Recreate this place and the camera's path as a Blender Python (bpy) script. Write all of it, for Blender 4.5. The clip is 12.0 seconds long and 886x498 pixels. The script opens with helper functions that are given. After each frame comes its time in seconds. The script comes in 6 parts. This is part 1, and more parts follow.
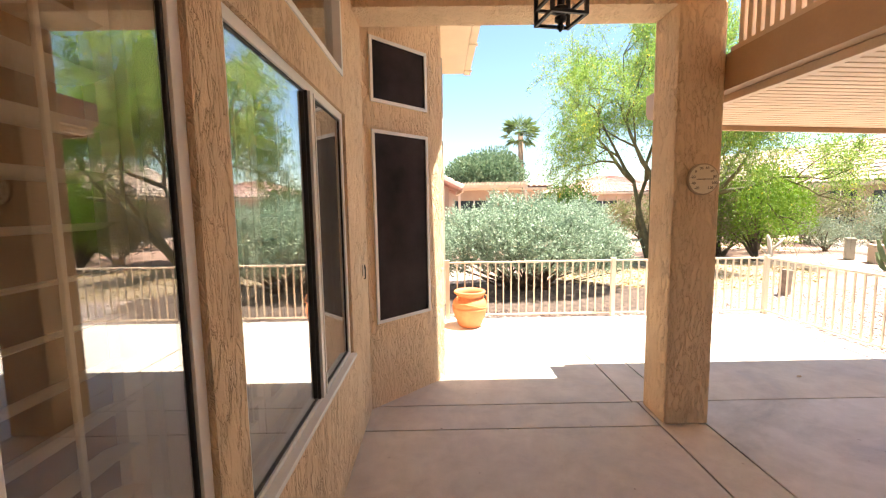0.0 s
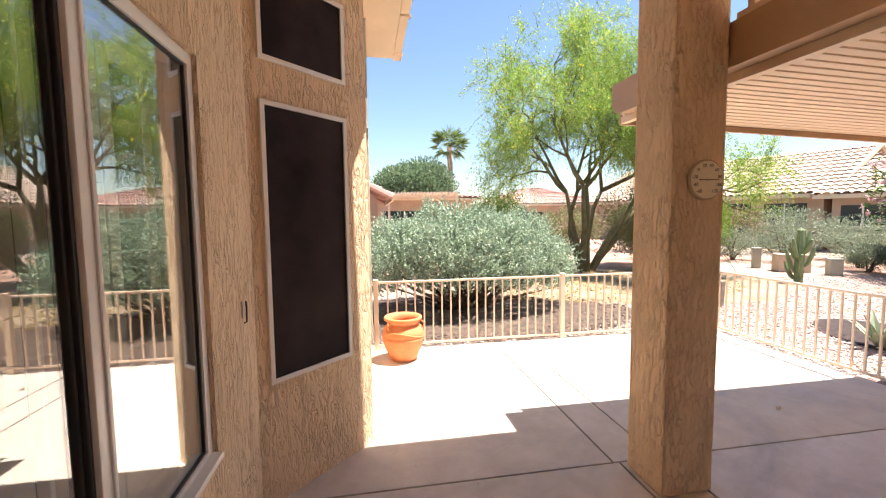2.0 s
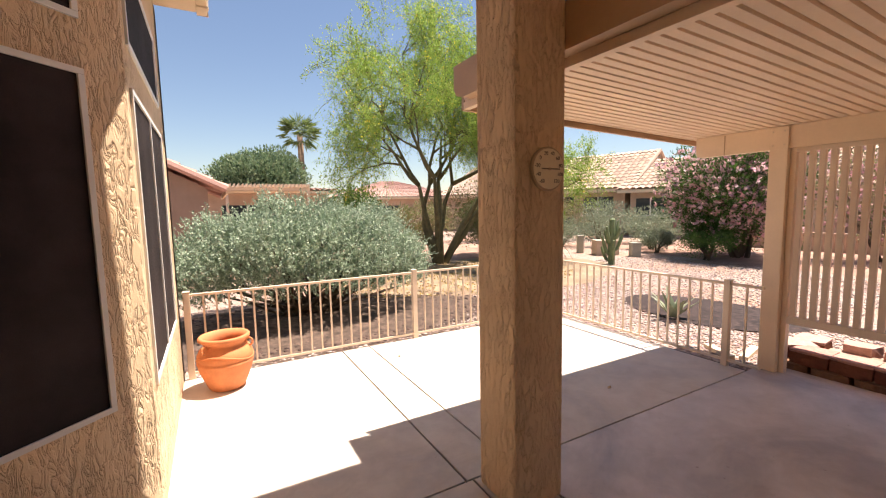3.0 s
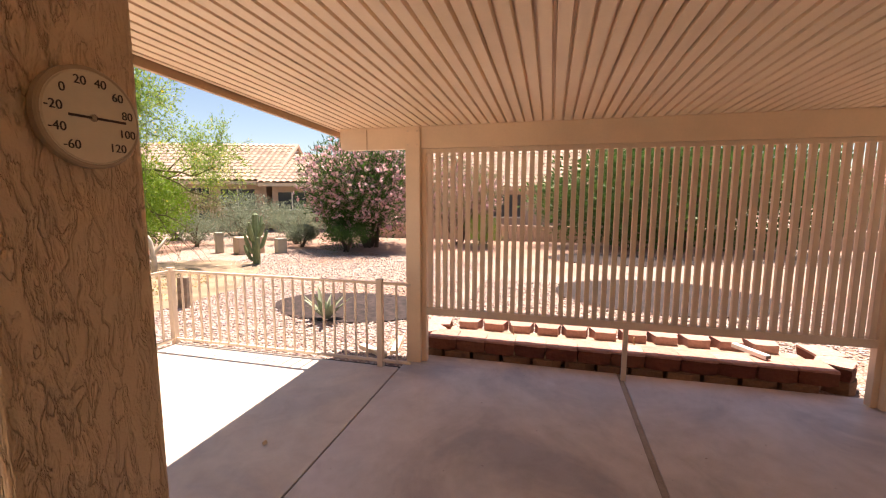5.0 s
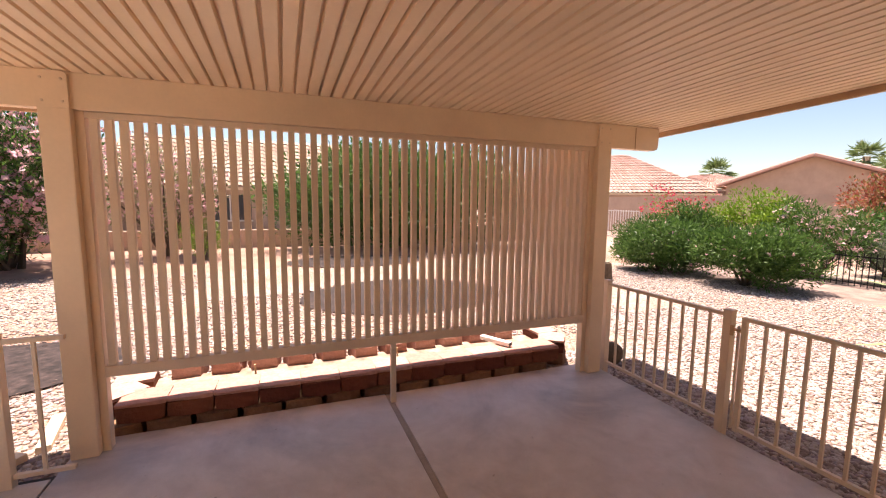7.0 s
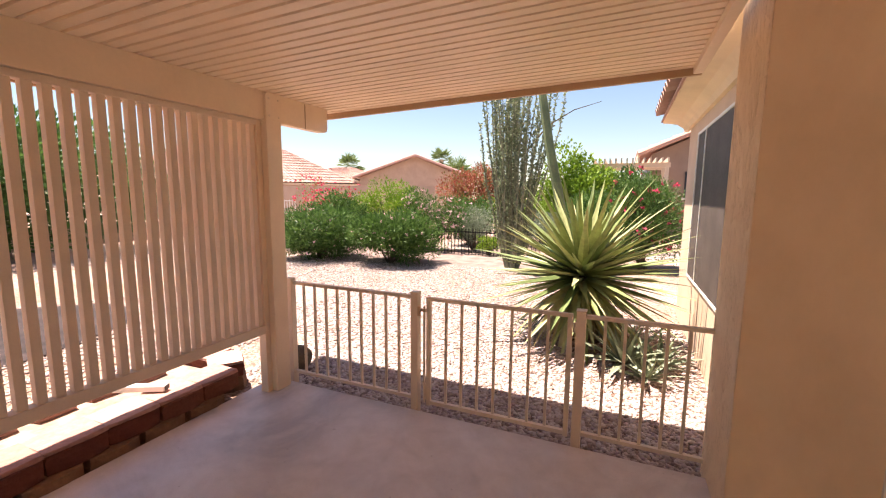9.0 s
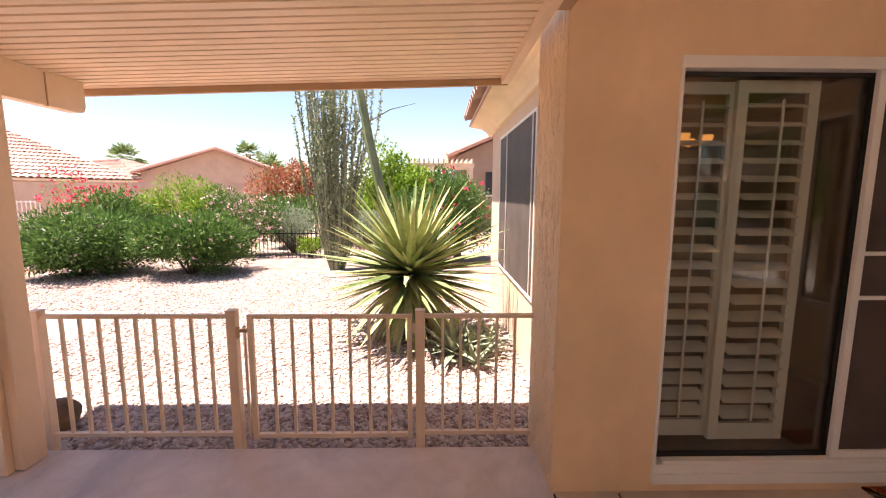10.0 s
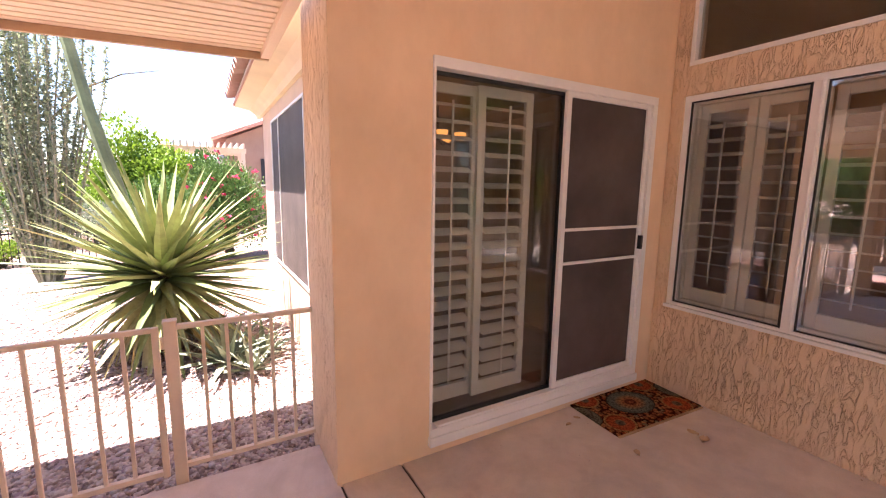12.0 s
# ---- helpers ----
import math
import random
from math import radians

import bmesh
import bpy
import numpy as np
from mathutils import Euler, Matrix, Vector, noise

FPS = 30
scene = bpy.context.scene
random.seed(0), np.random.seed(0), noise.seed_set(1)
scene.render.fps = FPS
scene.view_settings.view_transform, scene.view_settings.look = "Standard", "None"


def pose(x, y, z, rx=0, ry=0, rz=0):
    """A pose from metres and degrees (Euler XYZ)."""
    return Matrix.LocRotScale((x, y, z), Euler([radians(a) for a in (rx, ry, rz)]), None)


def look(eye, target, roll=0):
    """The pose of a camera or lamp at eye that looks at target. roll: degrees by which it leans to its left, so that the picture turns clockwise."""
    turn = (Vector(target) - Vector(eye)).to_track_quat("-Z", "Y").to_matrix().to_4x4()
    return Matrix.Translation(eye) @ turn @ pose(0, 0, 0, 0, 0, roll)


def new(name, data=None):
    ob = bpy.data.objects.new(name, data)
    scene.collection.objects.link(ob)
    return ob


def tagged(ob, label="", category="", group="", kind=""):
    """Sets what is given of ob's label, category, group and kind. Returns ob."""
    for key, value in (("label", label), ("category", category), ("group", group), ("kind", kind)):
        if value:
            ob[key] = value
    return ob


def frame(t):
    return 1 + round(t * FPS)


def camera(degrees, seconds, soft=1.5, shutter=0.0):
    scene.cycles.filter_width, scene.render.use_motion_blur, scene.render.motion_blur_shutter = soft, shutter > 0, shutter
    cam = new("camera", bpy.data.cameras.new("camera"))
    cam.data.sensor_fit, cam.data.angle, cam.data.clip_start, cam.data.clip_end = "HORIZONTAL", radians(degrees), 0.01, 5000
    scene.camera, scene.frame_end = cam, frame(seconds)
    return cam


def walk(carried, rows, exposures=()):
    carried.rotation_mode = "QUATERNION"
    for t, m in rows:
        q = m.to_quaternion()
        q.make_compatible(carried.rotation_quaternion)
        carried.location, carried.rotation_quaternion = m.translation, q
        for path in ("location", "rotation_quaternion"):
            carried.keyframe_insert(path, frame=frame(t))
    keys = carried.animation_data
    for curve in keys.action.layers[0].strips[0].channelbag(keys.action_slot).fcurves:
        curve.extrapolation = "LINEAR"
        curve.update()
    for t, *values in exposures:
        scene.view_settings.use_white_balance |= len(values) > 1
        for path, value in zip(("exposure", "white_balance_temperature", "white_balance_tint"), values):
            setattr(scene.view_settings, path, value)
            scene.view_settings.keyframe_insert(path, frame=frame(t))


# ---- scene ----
cam = camera(93.5, 12.0, soft=1.15)
PATH = [
    (0, (-0.146, -0.502, 1.623), (-0.133, 1.487, 1.419), -0.9),
    (0.5, (-0.159, -0.315, 1.596), (-0.126, 1.676, 1.415), -0.7),
    (1, (-0.097, -0.086, 1.604), (-0.029, 1.906, 1.438), -0.6),
    (1.5, (-0.104, 0.163, 1.594), (0.065, 2.15, 1.44), -0.5),
    (2, (-0.113, 0.415, 1.601), (0.235, 2.378, 1.444), -0.6),
    (2.5, (0.013, 0.632, 1.591), (0.633, 2.525, 1.416), -0.9),
    (3, (0.19, 0.814, 1.599), (1.159, 2.552, 1.402), -1.1),
    (3.5, (0.362, 1.017, 1.591), (1.689, 2.497, 1.375), -1.4),
    (3.7, (0.432, 1.09, 1.602), (1.884, 2.447, 1.376), -1.4),
    (5.3, (1.072, 1.465, 1.615), (3.03, 1.785, 1.363), 0.3),
    (5.5, (1.145, 1.503, 1.638), (3.117, 1.713, 1.377), 0.3),
    (6, (1.351, 1.536, 1.59), (3.335, 1.461, 1.352), 0.6),
    (6.5, (1.557, 1.509, 1.585), (3.508, 1.136, 1.352), 0.6),
    (6.7, (1.623, 1.517, 1.58), (3.543, 1.007, 1.352), 0.6),
    (8.5, (2.239, 1.361, 1.537), (3.395, -0.252, 1.286), 0.6),
    (9, (2.309, 1.249, 1.538), (3.093, -0.572, 1.283), 0.5),
    (9.5, (2.391, 1.162, 1.543), (2.77, -0.785, 1.286), 0.3),
    (10, (2.413, 1.11, 1.55), (2.376, -0.873, 1.289), 0.2),
    (10.5, (2.42, 1.097, 1.539), (2.003, -0.842, 1.282), 0.3),
    (11, (2.381, 1.087, 1.541), (1.695, -0.773, 1.273), 0.5),
    (11.5, (2.346, 1.072, 1.534), (1.471, -0.705, 1.257), 0.8),
    (12, (2.324, 1.059, 1.533), (1.338, -0.655, 1.238), 0.9),
]
walk(cam, [(t, look(eye, target, roll)) for t, eye, target, roll in PATH], [(0, 2.58, 7100, 8), (1.5, 2.22, 6900, 8), (2.5, 1.93, 7200, 18), (3.5, 1.32, 7800, 18), (5.5, 1.72, 7900, 21), (6.5, 1.73, 7800, 22), (9, 1.92, 7600, 21), (10, 2.2, 7500, 23), (12, 2.95, 6700, 30)])

# ---- world, sun ----
world = bpy.data.worlds.new("sky")
scene.world = world
world.use_nodes = True
wn = world.node_tree.nodes
sky = wn.new("ShaderNodeTexSky")
sky.sky_type = "NISHITA"
sky.sun_disc = False
SUN_DIR = Vector((0.335, -0.02, 1.0)).normalized()
sky.sun_elevation = math.asin(SUN_DIR.z)
sky.sun_rotation = math.atan2(SUN_DIR.x, SUN_DIR.y)
sky.air_density, sky.dust_density, sky.ozone_density = 1.15, 0.1, 5.0
world.node_tree.links.new(sky.outputs[0], wn["Background"].inputs[0])
wn["Background"].inputs[1].default_value = 0.054
sun = new("sun", bpy.data.lights.new("sun", "SUN"))
sun.data.energy, sun.data.angle, sun.data.color = 4.6, radians(0.5), (1.0, 0.965, 0.92)
scene.cycles.max_bounces, scene.cycles.diffuse_bounces, scene.cycles.transparent_max_bounces = 12, 8, 16
sun.matrix_world = look(SUN_DIR * 40, (0, 0, 0))


# ---- materials ----
def mat(name, color, rough=0.7, metal=0.0, spec=0.4):
    m = bpy.data.materials.new(name)
    m.use_nodes = True
    b = m.node_tree.nodes["Principled BSDF"]
    b.inputs["Base Color"].default_value = (*color, 1)
    b.inputs["Roughness"].default_value = rough
    b.inputs["Metallic"].default_value = metal
    b.inputs["Specular IOR Level"].default_value = spec
    return m


def node(m, kind, **sockets):
    n = m.node_tree.nodes.new(kind)
    for k, v in sockets.items():
        n.inputs[k.replace("_", " ")].default_value = v
    return n


def link(m, a, b):
    m.node_tree.links.new(a, b)


def coords(m, scale=(1, 1, 1)):
    tc = node(m, "ShaderNodeTexCoord")
    mp = node(m, "ShaderNodeMapping")
    mp.inputs["Scale"].default_value = scale
    link(m, tc.outputs["Object"], mp.inputs["Vector"])
    return mp.outputs["Vector"]


def noise_tex(m, vec, scale, detail=3.0, rough=0.55, distort=0.0):
    n = node(m, "ShaderNodeTexNoise", Scale=scale, Detail=detail, Roughness=rough, Distortion=distort)
    link(m, vec, n.inputs["Vector"])
    return n.outputs["Fac"]


def ramp(m, fac, stops):
    r = node(m, "ShaderNodeValToRGB")
    els = r.color_ramp.elements
    while len(els) < len(stops):
        els.new(0.5)
    for e, (p, c) in zip(els, stops):
        e.position, e.color = p, (*c, 1)
    link(m, fac, r.inputs["Fac"])
    return r.outputs["Color"]


def mul(m, a, b, fac=1.0, mode="MULTIPLY"):
    x = m.node_tree.nodes.new("ShaderNodeMix")
    x.data_type, x.blend_type = "RGBA", mode
    x.inputs[0].default_value = fac
    link(m, a, x.inputs[6])
    link(m, b, x.inputs[7])
    return x.outputs[2]


def math_node(m, op, a, b=None, v=0.5):
    n = m.node_tree.nodes.new("ShaderNodeMath")
    n.operation = op
    link(m, a, n.inputs[0])
    if b is not None:
        link(m, b, n.inputs[1])
    else:
        n.inputs[1].default_value = v
    return n.outputs[0]


def base(m, col):
    link(m, col, m.node_tree.nodes["Principled BSDF"].inputs["Base Color"])


def bump(m, height, strength=0.4, dist=0.01):
    n = node(m, "ShaderNodeBump", Strength=strength, Distance=dist)
    link(m, height, n.inputs["Height"])
    link(m, n.outputs["Normal"], m.node_tree.nodes["Principled BSDF"].inputs["Normal"])


def tint(c, k):
    return tuple(min(1, v * k) for v in c)


def painted(name, color, rough=0.55, grain=60, amount=0.06, relief=0.1, dirt=2.5):
    """Painted or plain surface: fine grain, wide faint blotches, light relief."""
    m = mat(name, color, rough)
    v = coords(m)
    a = ramp(m, noise_tex(m, v, dirt, 4), [(0.3, tint(color, 1 - 2 * amount)), (0.7, tint(color, 1 + amount))])
    b = ramp(m, noise_tex(m, v, grain, 2), [(0.25, (1 - amount,) * 3), (0.75, (1, 1, 1))])
    base(m, mul(m, a, b))
    bump(m, noise_tex(m, v, grain, 2), relief, 0.003)
    return m


def stucco(name, color, skip=True):
    """Painted stucco: trowelled with thin upright crevices, their shade also put into the colour, or sand-smooth."""
    m = mat(name, color, 0.85, spec=0.2)
    fine = noise_tex(m, coords(m), 150, 2)
    wide = noise_tex(m, coords(m), 1.4, 4)
    c1 = ramp(m, wide, [(0.3, tint(color, 0.9)), (0.7, tint(color, 1.06))])
    if skip:
        v = coords(m, (1, 1, 0.3))
        n1 = noise_tex(m, v, 30, 4, 0.55, 0.5)
        d = math_node(m, "ABSOLUTE", math_node(m, "SUBTRACT", n1, v=0.47))
        patchy = noise_tex(m, coords(m, (1, 1, 0.5)), 6, 3)
        wider = math_node(m, "MULTIPLY_ADD", patchy, v=-0.10)
        wider.node.inputs[2].default_value = 0.06
        e = math_node(m, "ADD", d, wider)
        h = ramp(m, e, [(0.0, (0, 0, 0)), (0.03, (0.7, 0.7, 0.7)), (0.12, (1, 1, 1))])
        # crevice shadow drawn as darker colour along the sunken lines
        c2 = ramp(m, e, [(0.0, (0.86, 0.83, 0.80)), (0.025, (0.97, 0.965, 0.96)), (0.05, (1, 1, 1))])
        base(m, mul(m, c1, c2))
    else:
        h = noise_tex(m, coords(m), 7, 4, 0.6)
        c2 = ramp(m, noise_tex(m, coords(m, (1, 1, 0.6)), 3.5, 5, 0.7), [(0.3, (0.93, 0.91, 0.89)), (0.6, (1, 1, 1))])
        base(m, mul(m, c1, c2))
    x = node(m, "ShaderNodeMix")
    x.inputs[0].default_value = 0.12
    link(m, h, x.inputs[2])
    link(m, fine, x.inputs[3])
    bump(m, x.outputs[0], 0.9 if skip else 0.25, 0.018 if skip else 0.006)
    return m


TAN = (0.80, 0.60, 0.395)
M_SKIP = stucco("trowelled_stucco", TAN)
M_SMOOTH = stucco("sand_stucco", (0.82, 0.60, 0.395), False)
M_HOUSE = stucco("house_stucco", (0.66, 0.50, 0.37), False)
# browner, darker neighbour stucco: the walls' shade is put into the colour
M_SHADED_WALL = stucco("shaded_house_stucco", (0.34, 0.25, 0.195), False)
M_FAR_WALL = stucco("neighbour_stucco", (0.52, 0.39, 0.30), False)
M_BEIGE = painted("beige_metal_paint", (0.75, 0.60, 0.46), 0.45, 90, 0.05, 0.05)
M_COVER = painted("beige_aluminium", (0.84, 0.66, 0.48), 0.4, 50, 0.04, 0.05)
M_FASCIA = painted("tan_aluminium", (0.50, 0.33, 0.20), 0.45, 50, 0.05, 0.05)
M_CORNICE = painted("cream_trim", (0.78, 0.62, 0.44), 0.6, 60, 0.05, 0.08)
M_WHITE = painted("white_vinyl", (0.82, 0.80, 0.76), 0.35, 70, 0.03, 0.03)
M_SHUTTER = painted("shutter_paint", (0.78, 0.74, 0.65), 0.45, 50, 0.04, 0.03)
M_BLACK = painted("black_iron", (0.02, 0.02, 0.022), 0.4, 60, 0.1, 0.1)
M_DARKMETAL = painted("bronze_gasket", (0.03, 0.028, 0.025), 0.5, 60, 0.1, 0.05)
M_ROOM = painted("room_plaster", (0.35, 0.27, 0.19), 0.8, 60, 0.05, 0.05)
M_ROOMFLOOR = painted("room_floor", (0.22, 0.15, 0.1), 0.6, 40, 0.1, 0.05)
M_TERRA = painted("terracotta", (0.62, 0.22, 0.09), 0.75, 45, 0.1, 0.25, 6)


def concrete(name, color, stain, cloud=0.9, rough=0.58):
    """Trowelled concrete: wide cloudy stains, mottling, fine grit and a few dark spots."""
    m = mat(name, color, rough, spec=0.45)
    v = coords(m)
    dark = tuple(c * (1 - stain) * k for c, k in zip(color, (0.95, 0.97, 1.03)))
    a = ramp(m, noise_tex(m, v, cloud, 5, 0.62, 0.9), [(0.36, dark), (0.47, tint(color, 1 - stain * 0.35)), (0.54, color), (0.72, tint(color, 1.1))])
    b = ramp(m, noise_tex(m, v, 5.0, 6, 0.7, 0.4), [(0.35, (0.86, 0.84, 0.83)), (0.62, (1, 1, 1))])
    c = ramp(m, noise_tex(m, v, 160, 2), [(0.3, (0.9, 0.9, 0.9)), (0.7, (1, 1, 1))])
    d = ramp(m, noise_tex(m, v, 23, 2, 0.5), [(0.22, (0.55, 0.5, 0.46)), (0.27, (1, 1, 1))])
    base(m, mul(m, mul(m, mul(m, a, b), c), d))
    bump(m, noise_tex(m, v, 90, 3), 0.2, 0.003)
    return m


M_CONC = concrete("patio_concrete", (0.68, 0.60, 0.52), 0.12)
M_CONC_OLD = concrete("stained_concrete", (0.67, 0.605, 0.575), 0.30, 0.9, 0.46)
M_JOINT = painted("joint_filler", (0.05, 0.04, 0.035), 0.9, 60, 0.2, 0.2)
M_JOINT_PALE = painted("joint_mortar", (0.40, 0.33, 0.28), 0.9, 60, 0.2, 0.2)


def glass(name, ior=0.06, tint_col=(0.9, 0.92, 0.9)):
    m = bpy.data.materials.new(name)
    m.use_nodes = True
    nt = m.node_tree
    nt.nodes.remove(nt.nodes["Principled BSDF"])
    tr = nt.nodes.new("ShaderNodeBsdfTransparent")
    tr.inputs[0].default_value = (*tint_col, 1)
    gl = nt.nodes.new("ShaderNodeBsdfGlossy")
    gl.inputs["Roughness"].default_value = 0.0
    lw = nt.nodes.new("ShaderNodeLayerWeight")
    lw.inputs[0].default_value = 0.5
    pw = math_node(m, "POWER", lw.outputs["Facing"], v=2.4)
    sc_ = math_node(m, "MULTIPLY_ADD", pw, v=0.9)
    sc_.node.inputs[2].default_value = ior
    mx = nt.nodes.new("ShaderNodeMixShader")
    nt.links.new(sc_, mx.inputs[0])
    nt.links.new(tr.outputs[0], mx.inputs[1])
    nt.links.new(gl.outputs[0], mx.inputs[2])
    nt.links.new(mx.outputs[0], nt.nodes["Material Output"].inputs[0])
    return m


M_GLASS = glass("window_glass", 0.07)
M_GLASS_COATED = glass("coated_window_glass", 0.145, (0.96, 0.97, 0.95))
M_SCREEN = painted("solar_screen", (0.045, 0.034, 0.034), 0.75, 400, 0.3, 0.4)
M_SCREEN.node_tree.nodes["Principled BSDF"].inputs["Specular IOR Level"].default_value = 0.12
# door mesh; on window_9 its paler colour stands in for sun on the screen
M_SCREEN_PALE = painted("door_mesh_sunlit_screen", (0.10, 0.075, 0.065), 0.65, 400, 0.2, 0.4)


def gravel_ground():
    m = mat("gravel_bed", (0.5, 0.4, 0.33), 0.9, spec=0.15)
    v = coords(m)
    vo = node(m, "ShaderNodeTexVoronoi", Scale=36.0, Randomness=1.0)
    link(m, v, vo.inputs["Vector"])
    sep = node(m, "ShaderNodeSeparateColor")
    link(m, vo.outputs["Color"], sep.inputs[0])
    stones = ramp(m, sep.outputs[0], [(0.0, (0.25, 0.17, 0.15)), (0.35, (0.42, 0.33, 0.29)), (0.7, (0.52, 0.45, 0.40)), (1.0, (0.37, 0.29, 0.26))])
    wide = ramp(m, noise_tex(m, v, 0.35, 5, 0.6), [(0.36, (0.95, 0.72, 0.6)), (0.58, (1, 1, 1))])
    gaps = ramp(m, vo.outputs["Distance"], [(0.35, (1, 1, 1)), (0.75, (0.55, 0.5, 0.46))])
    base(m, mul(m, mul(m, stones, wide), gaps))
    inv = math_node(m, "MULTIPLY", vo.outputs["Distance"], v=-1.0)
    bump(m, inv, 0.8, 0.02)
    return m


M_GRAVEL = gravel_ground()


def island_mat(name, stops, rough=0.8, grain=40, translucent=0.0, spec=0.3):
    """Colour that varies from piece to piece."""
    m = mat(name, stops[0][1], rough, spec=spec)
    g = node(m, "ShaderNodeNewGeometry")
    c = ramp(m, g.outputs["Random Per Island"], stops)
    n = ramp(m, noise_tex(m, coords(m), grain, 3), [(0.3, (0.82, 0.82, 0.82)), (0.7, (1, 1, 1))])
    base(m, mul(m, c, n))
    if translucent:
        nt = m.node_tree
        t = nt.nodes.new("ShaderNodeBsdfTranslucent")
        link(m, c, t.inputs[0])
        mx = nt.nodes.new("ShaderNodeMixShader")
        mx.inputs[0].default_value = translucent
        link(m, nt.nodes["Principled BSDF"].outputs[0], mx.inputs[1])
        link(m, t.outputs[0], mx.inputs[2])
        link(m, mx.outputs[0], nt.nodes["Material Output"].inputs[0])
    return m


def random_mat(name, stops, rough=0.85, grain=30, relief=0.5, dist=0.01):
    """Colour that varies from object to object."""
    m = mat(name, stops[0][1], rough, spec=0.2)
    o = node(m, "ShaderNodeObjectInfo")
    c = ramp(m, o.outputs["Random"], stops)
    n = noise_tex(m, coords(m), grain, 4, 0.65)
    base(m, mul(m, c, ramp(m, n, [(0.3, (0.72, 0.7, 0.68)), (0.7, (1, 1, 1))])))
    bump(m, n, relief, dist)
    return m


# ---- mesh helpers ----
def finish(name, bm, material, parent=None, label="", smooth=False):
    me = bpy.data.meshes.new(name)
    bm.normal_update()
    bm.to_mesh(me)
    bm.free()
    if smooth:
        me.shade_smooth()
    me.materials.append(material)
    ob = new(name, me)
    if parent is not None:
        ob.parent = parent
    if label:
        ob["label"] = label
    return ob


def part(name, bm, material, parent, label="", smooth=False):
    return finish(name, bm, material, parent, label, smooth)


def thing(name, label, category, x=0, y=0, z=0, group="", kind="", rz=0):
    ob = new(name)
    ob.empty_display_size = 0.1
    ob.matrix_basis = pose(x, y, z, 0, 0, rz)
    return tagged(ob, label, category, group, kind)


def box(x0, y0, z0, x1, y1, z1, bevel=0.0, bm=None):
    own = bmesh.new()
    bmesh.ops.create_cube(own, size=1, matrix=Matrix.LocRotScale(((x0 + x1) / 2, (y0 + y1) / 2, (z0 + z1) / 2), None, (abs(x1 - x0), abs(y1 - y0), abs(z1 - z0))))
    if bevel:
        bmesh.ops.bevel(own, geom=own.edges[:], offset=bevel, segments=2, affect="EDGES", profile=0.6)
    if bm is None:
        return own
    me = bpy.data.meshes.new("tmp")
    own.to_mesh(me)
    own.free()
    bm.from_mesh(me)
    bpy.data.meshes.remove(me)
    return bm


def prism(points, axis, a, b):
    """A closed outline (two coordinates a point) drawn out along an axis from a to b."""
    bm = bmesh.new()
    place = {"x": lambda p, t: (t, p[0], p[1]), "y": lambda p, t: (p[0], t, p[1]), "z": lambda p, t: (p[0], p[1], t)}[axis]
    lo = [bm.verts.new(place(p, a)) for p in points]
    hi = [bm.verts.new(place(p, b)) for p in points]
    n = len(points)
    bm.faces.new(lo)
    bm.faces.new(hi[::-1])
    for i in range(n):
        bm.faces.new((lo[i], hi[i], hi[(i + 1) % n], lo[(i + 1) % n]))
    bmesh.ops.recalc_face_normals(bm, faces=bm.faces[:])
    return bm


def lathe(profile, seg=24, bm=None):
    bm = bm or bmesh.new()
    rings = []
    for r, z in profile:
        rings.append([bm.verts.new((r * math.cos(2 * math.pi * i / seg), r * math.sin(2 * math.pi * i / seg), z)) for i in range(seg)])
    for a, b in zip(rings, rings[1:]):
        for i in range(seg):
            bm.faces.new((a[i], a[(i + 1) % seg], b[(i + 1) % seg], b[i]))
    bm.faces.new(rings[0][::-1])
    bm.faces.new(rings[-1])
    return bm


def tube(points, radii, seg=6, bm=None):
    """A round tapering tube along points."""
    bm = bm or bmesh.new()
    pts = [Vector(p) for p in points]
    rings = []
    for i, p in enumerate(pts):
        d = (pts[min(i + 1, len(pts) - 1)] - pts[max(i - 1, 0)]).normalized()
        u = d.orthogonal().normalized() if i == 0 else (u - d * u.dot(d)).normalized()
        w = d.cross(u)
        r = radii[i] if isinstance(radii, (list, tuple)) else radii
        rings.append([bm.verts.new(p + (u * math.cos(2 * math.pi * k / seg) + w * math.sin(2 * math.pi * k / seg)) * r) for k in range(seg)])
    for a, b in zip(rings, rings[1:]):
        for k in range(seg):
            bm.faces.new((a[k], a[(k + 1) % seg], b[(k + 1) % seg], b[k]))
    bm.faces.new(rings[0][::-1])
    bm.faces.new(rings[-1])
    return bm


def share(name, source, parent, m):
    """Another object on the same mesh."""
    ob = new(name, source.data)
    ob.parent = parent
    ob.matrix_basis = m
    return ob


# ---- ground and patio slab ----
GROUND = -0.07
bm = bmesh.new()
bmesh.ops.create_grid(bm, x_segments=2, y_segments=2, size=400, matrix=Matrix.Translation((0, 0, GROUND)))
ground = tagged(finish("ground", bm, M_GRAVEL), "pale pink and tan gravel yard ground", "ground", kind="structure")

patio = thing("patio_floor", "pale concrete patio slab with dark joints", "floor", kind="structure")
part("joint_bed", box(-0.8, -1.27, -0.16, 4.6, 5.41, -0.012), M_JOINT, patio)
J = 0.0065
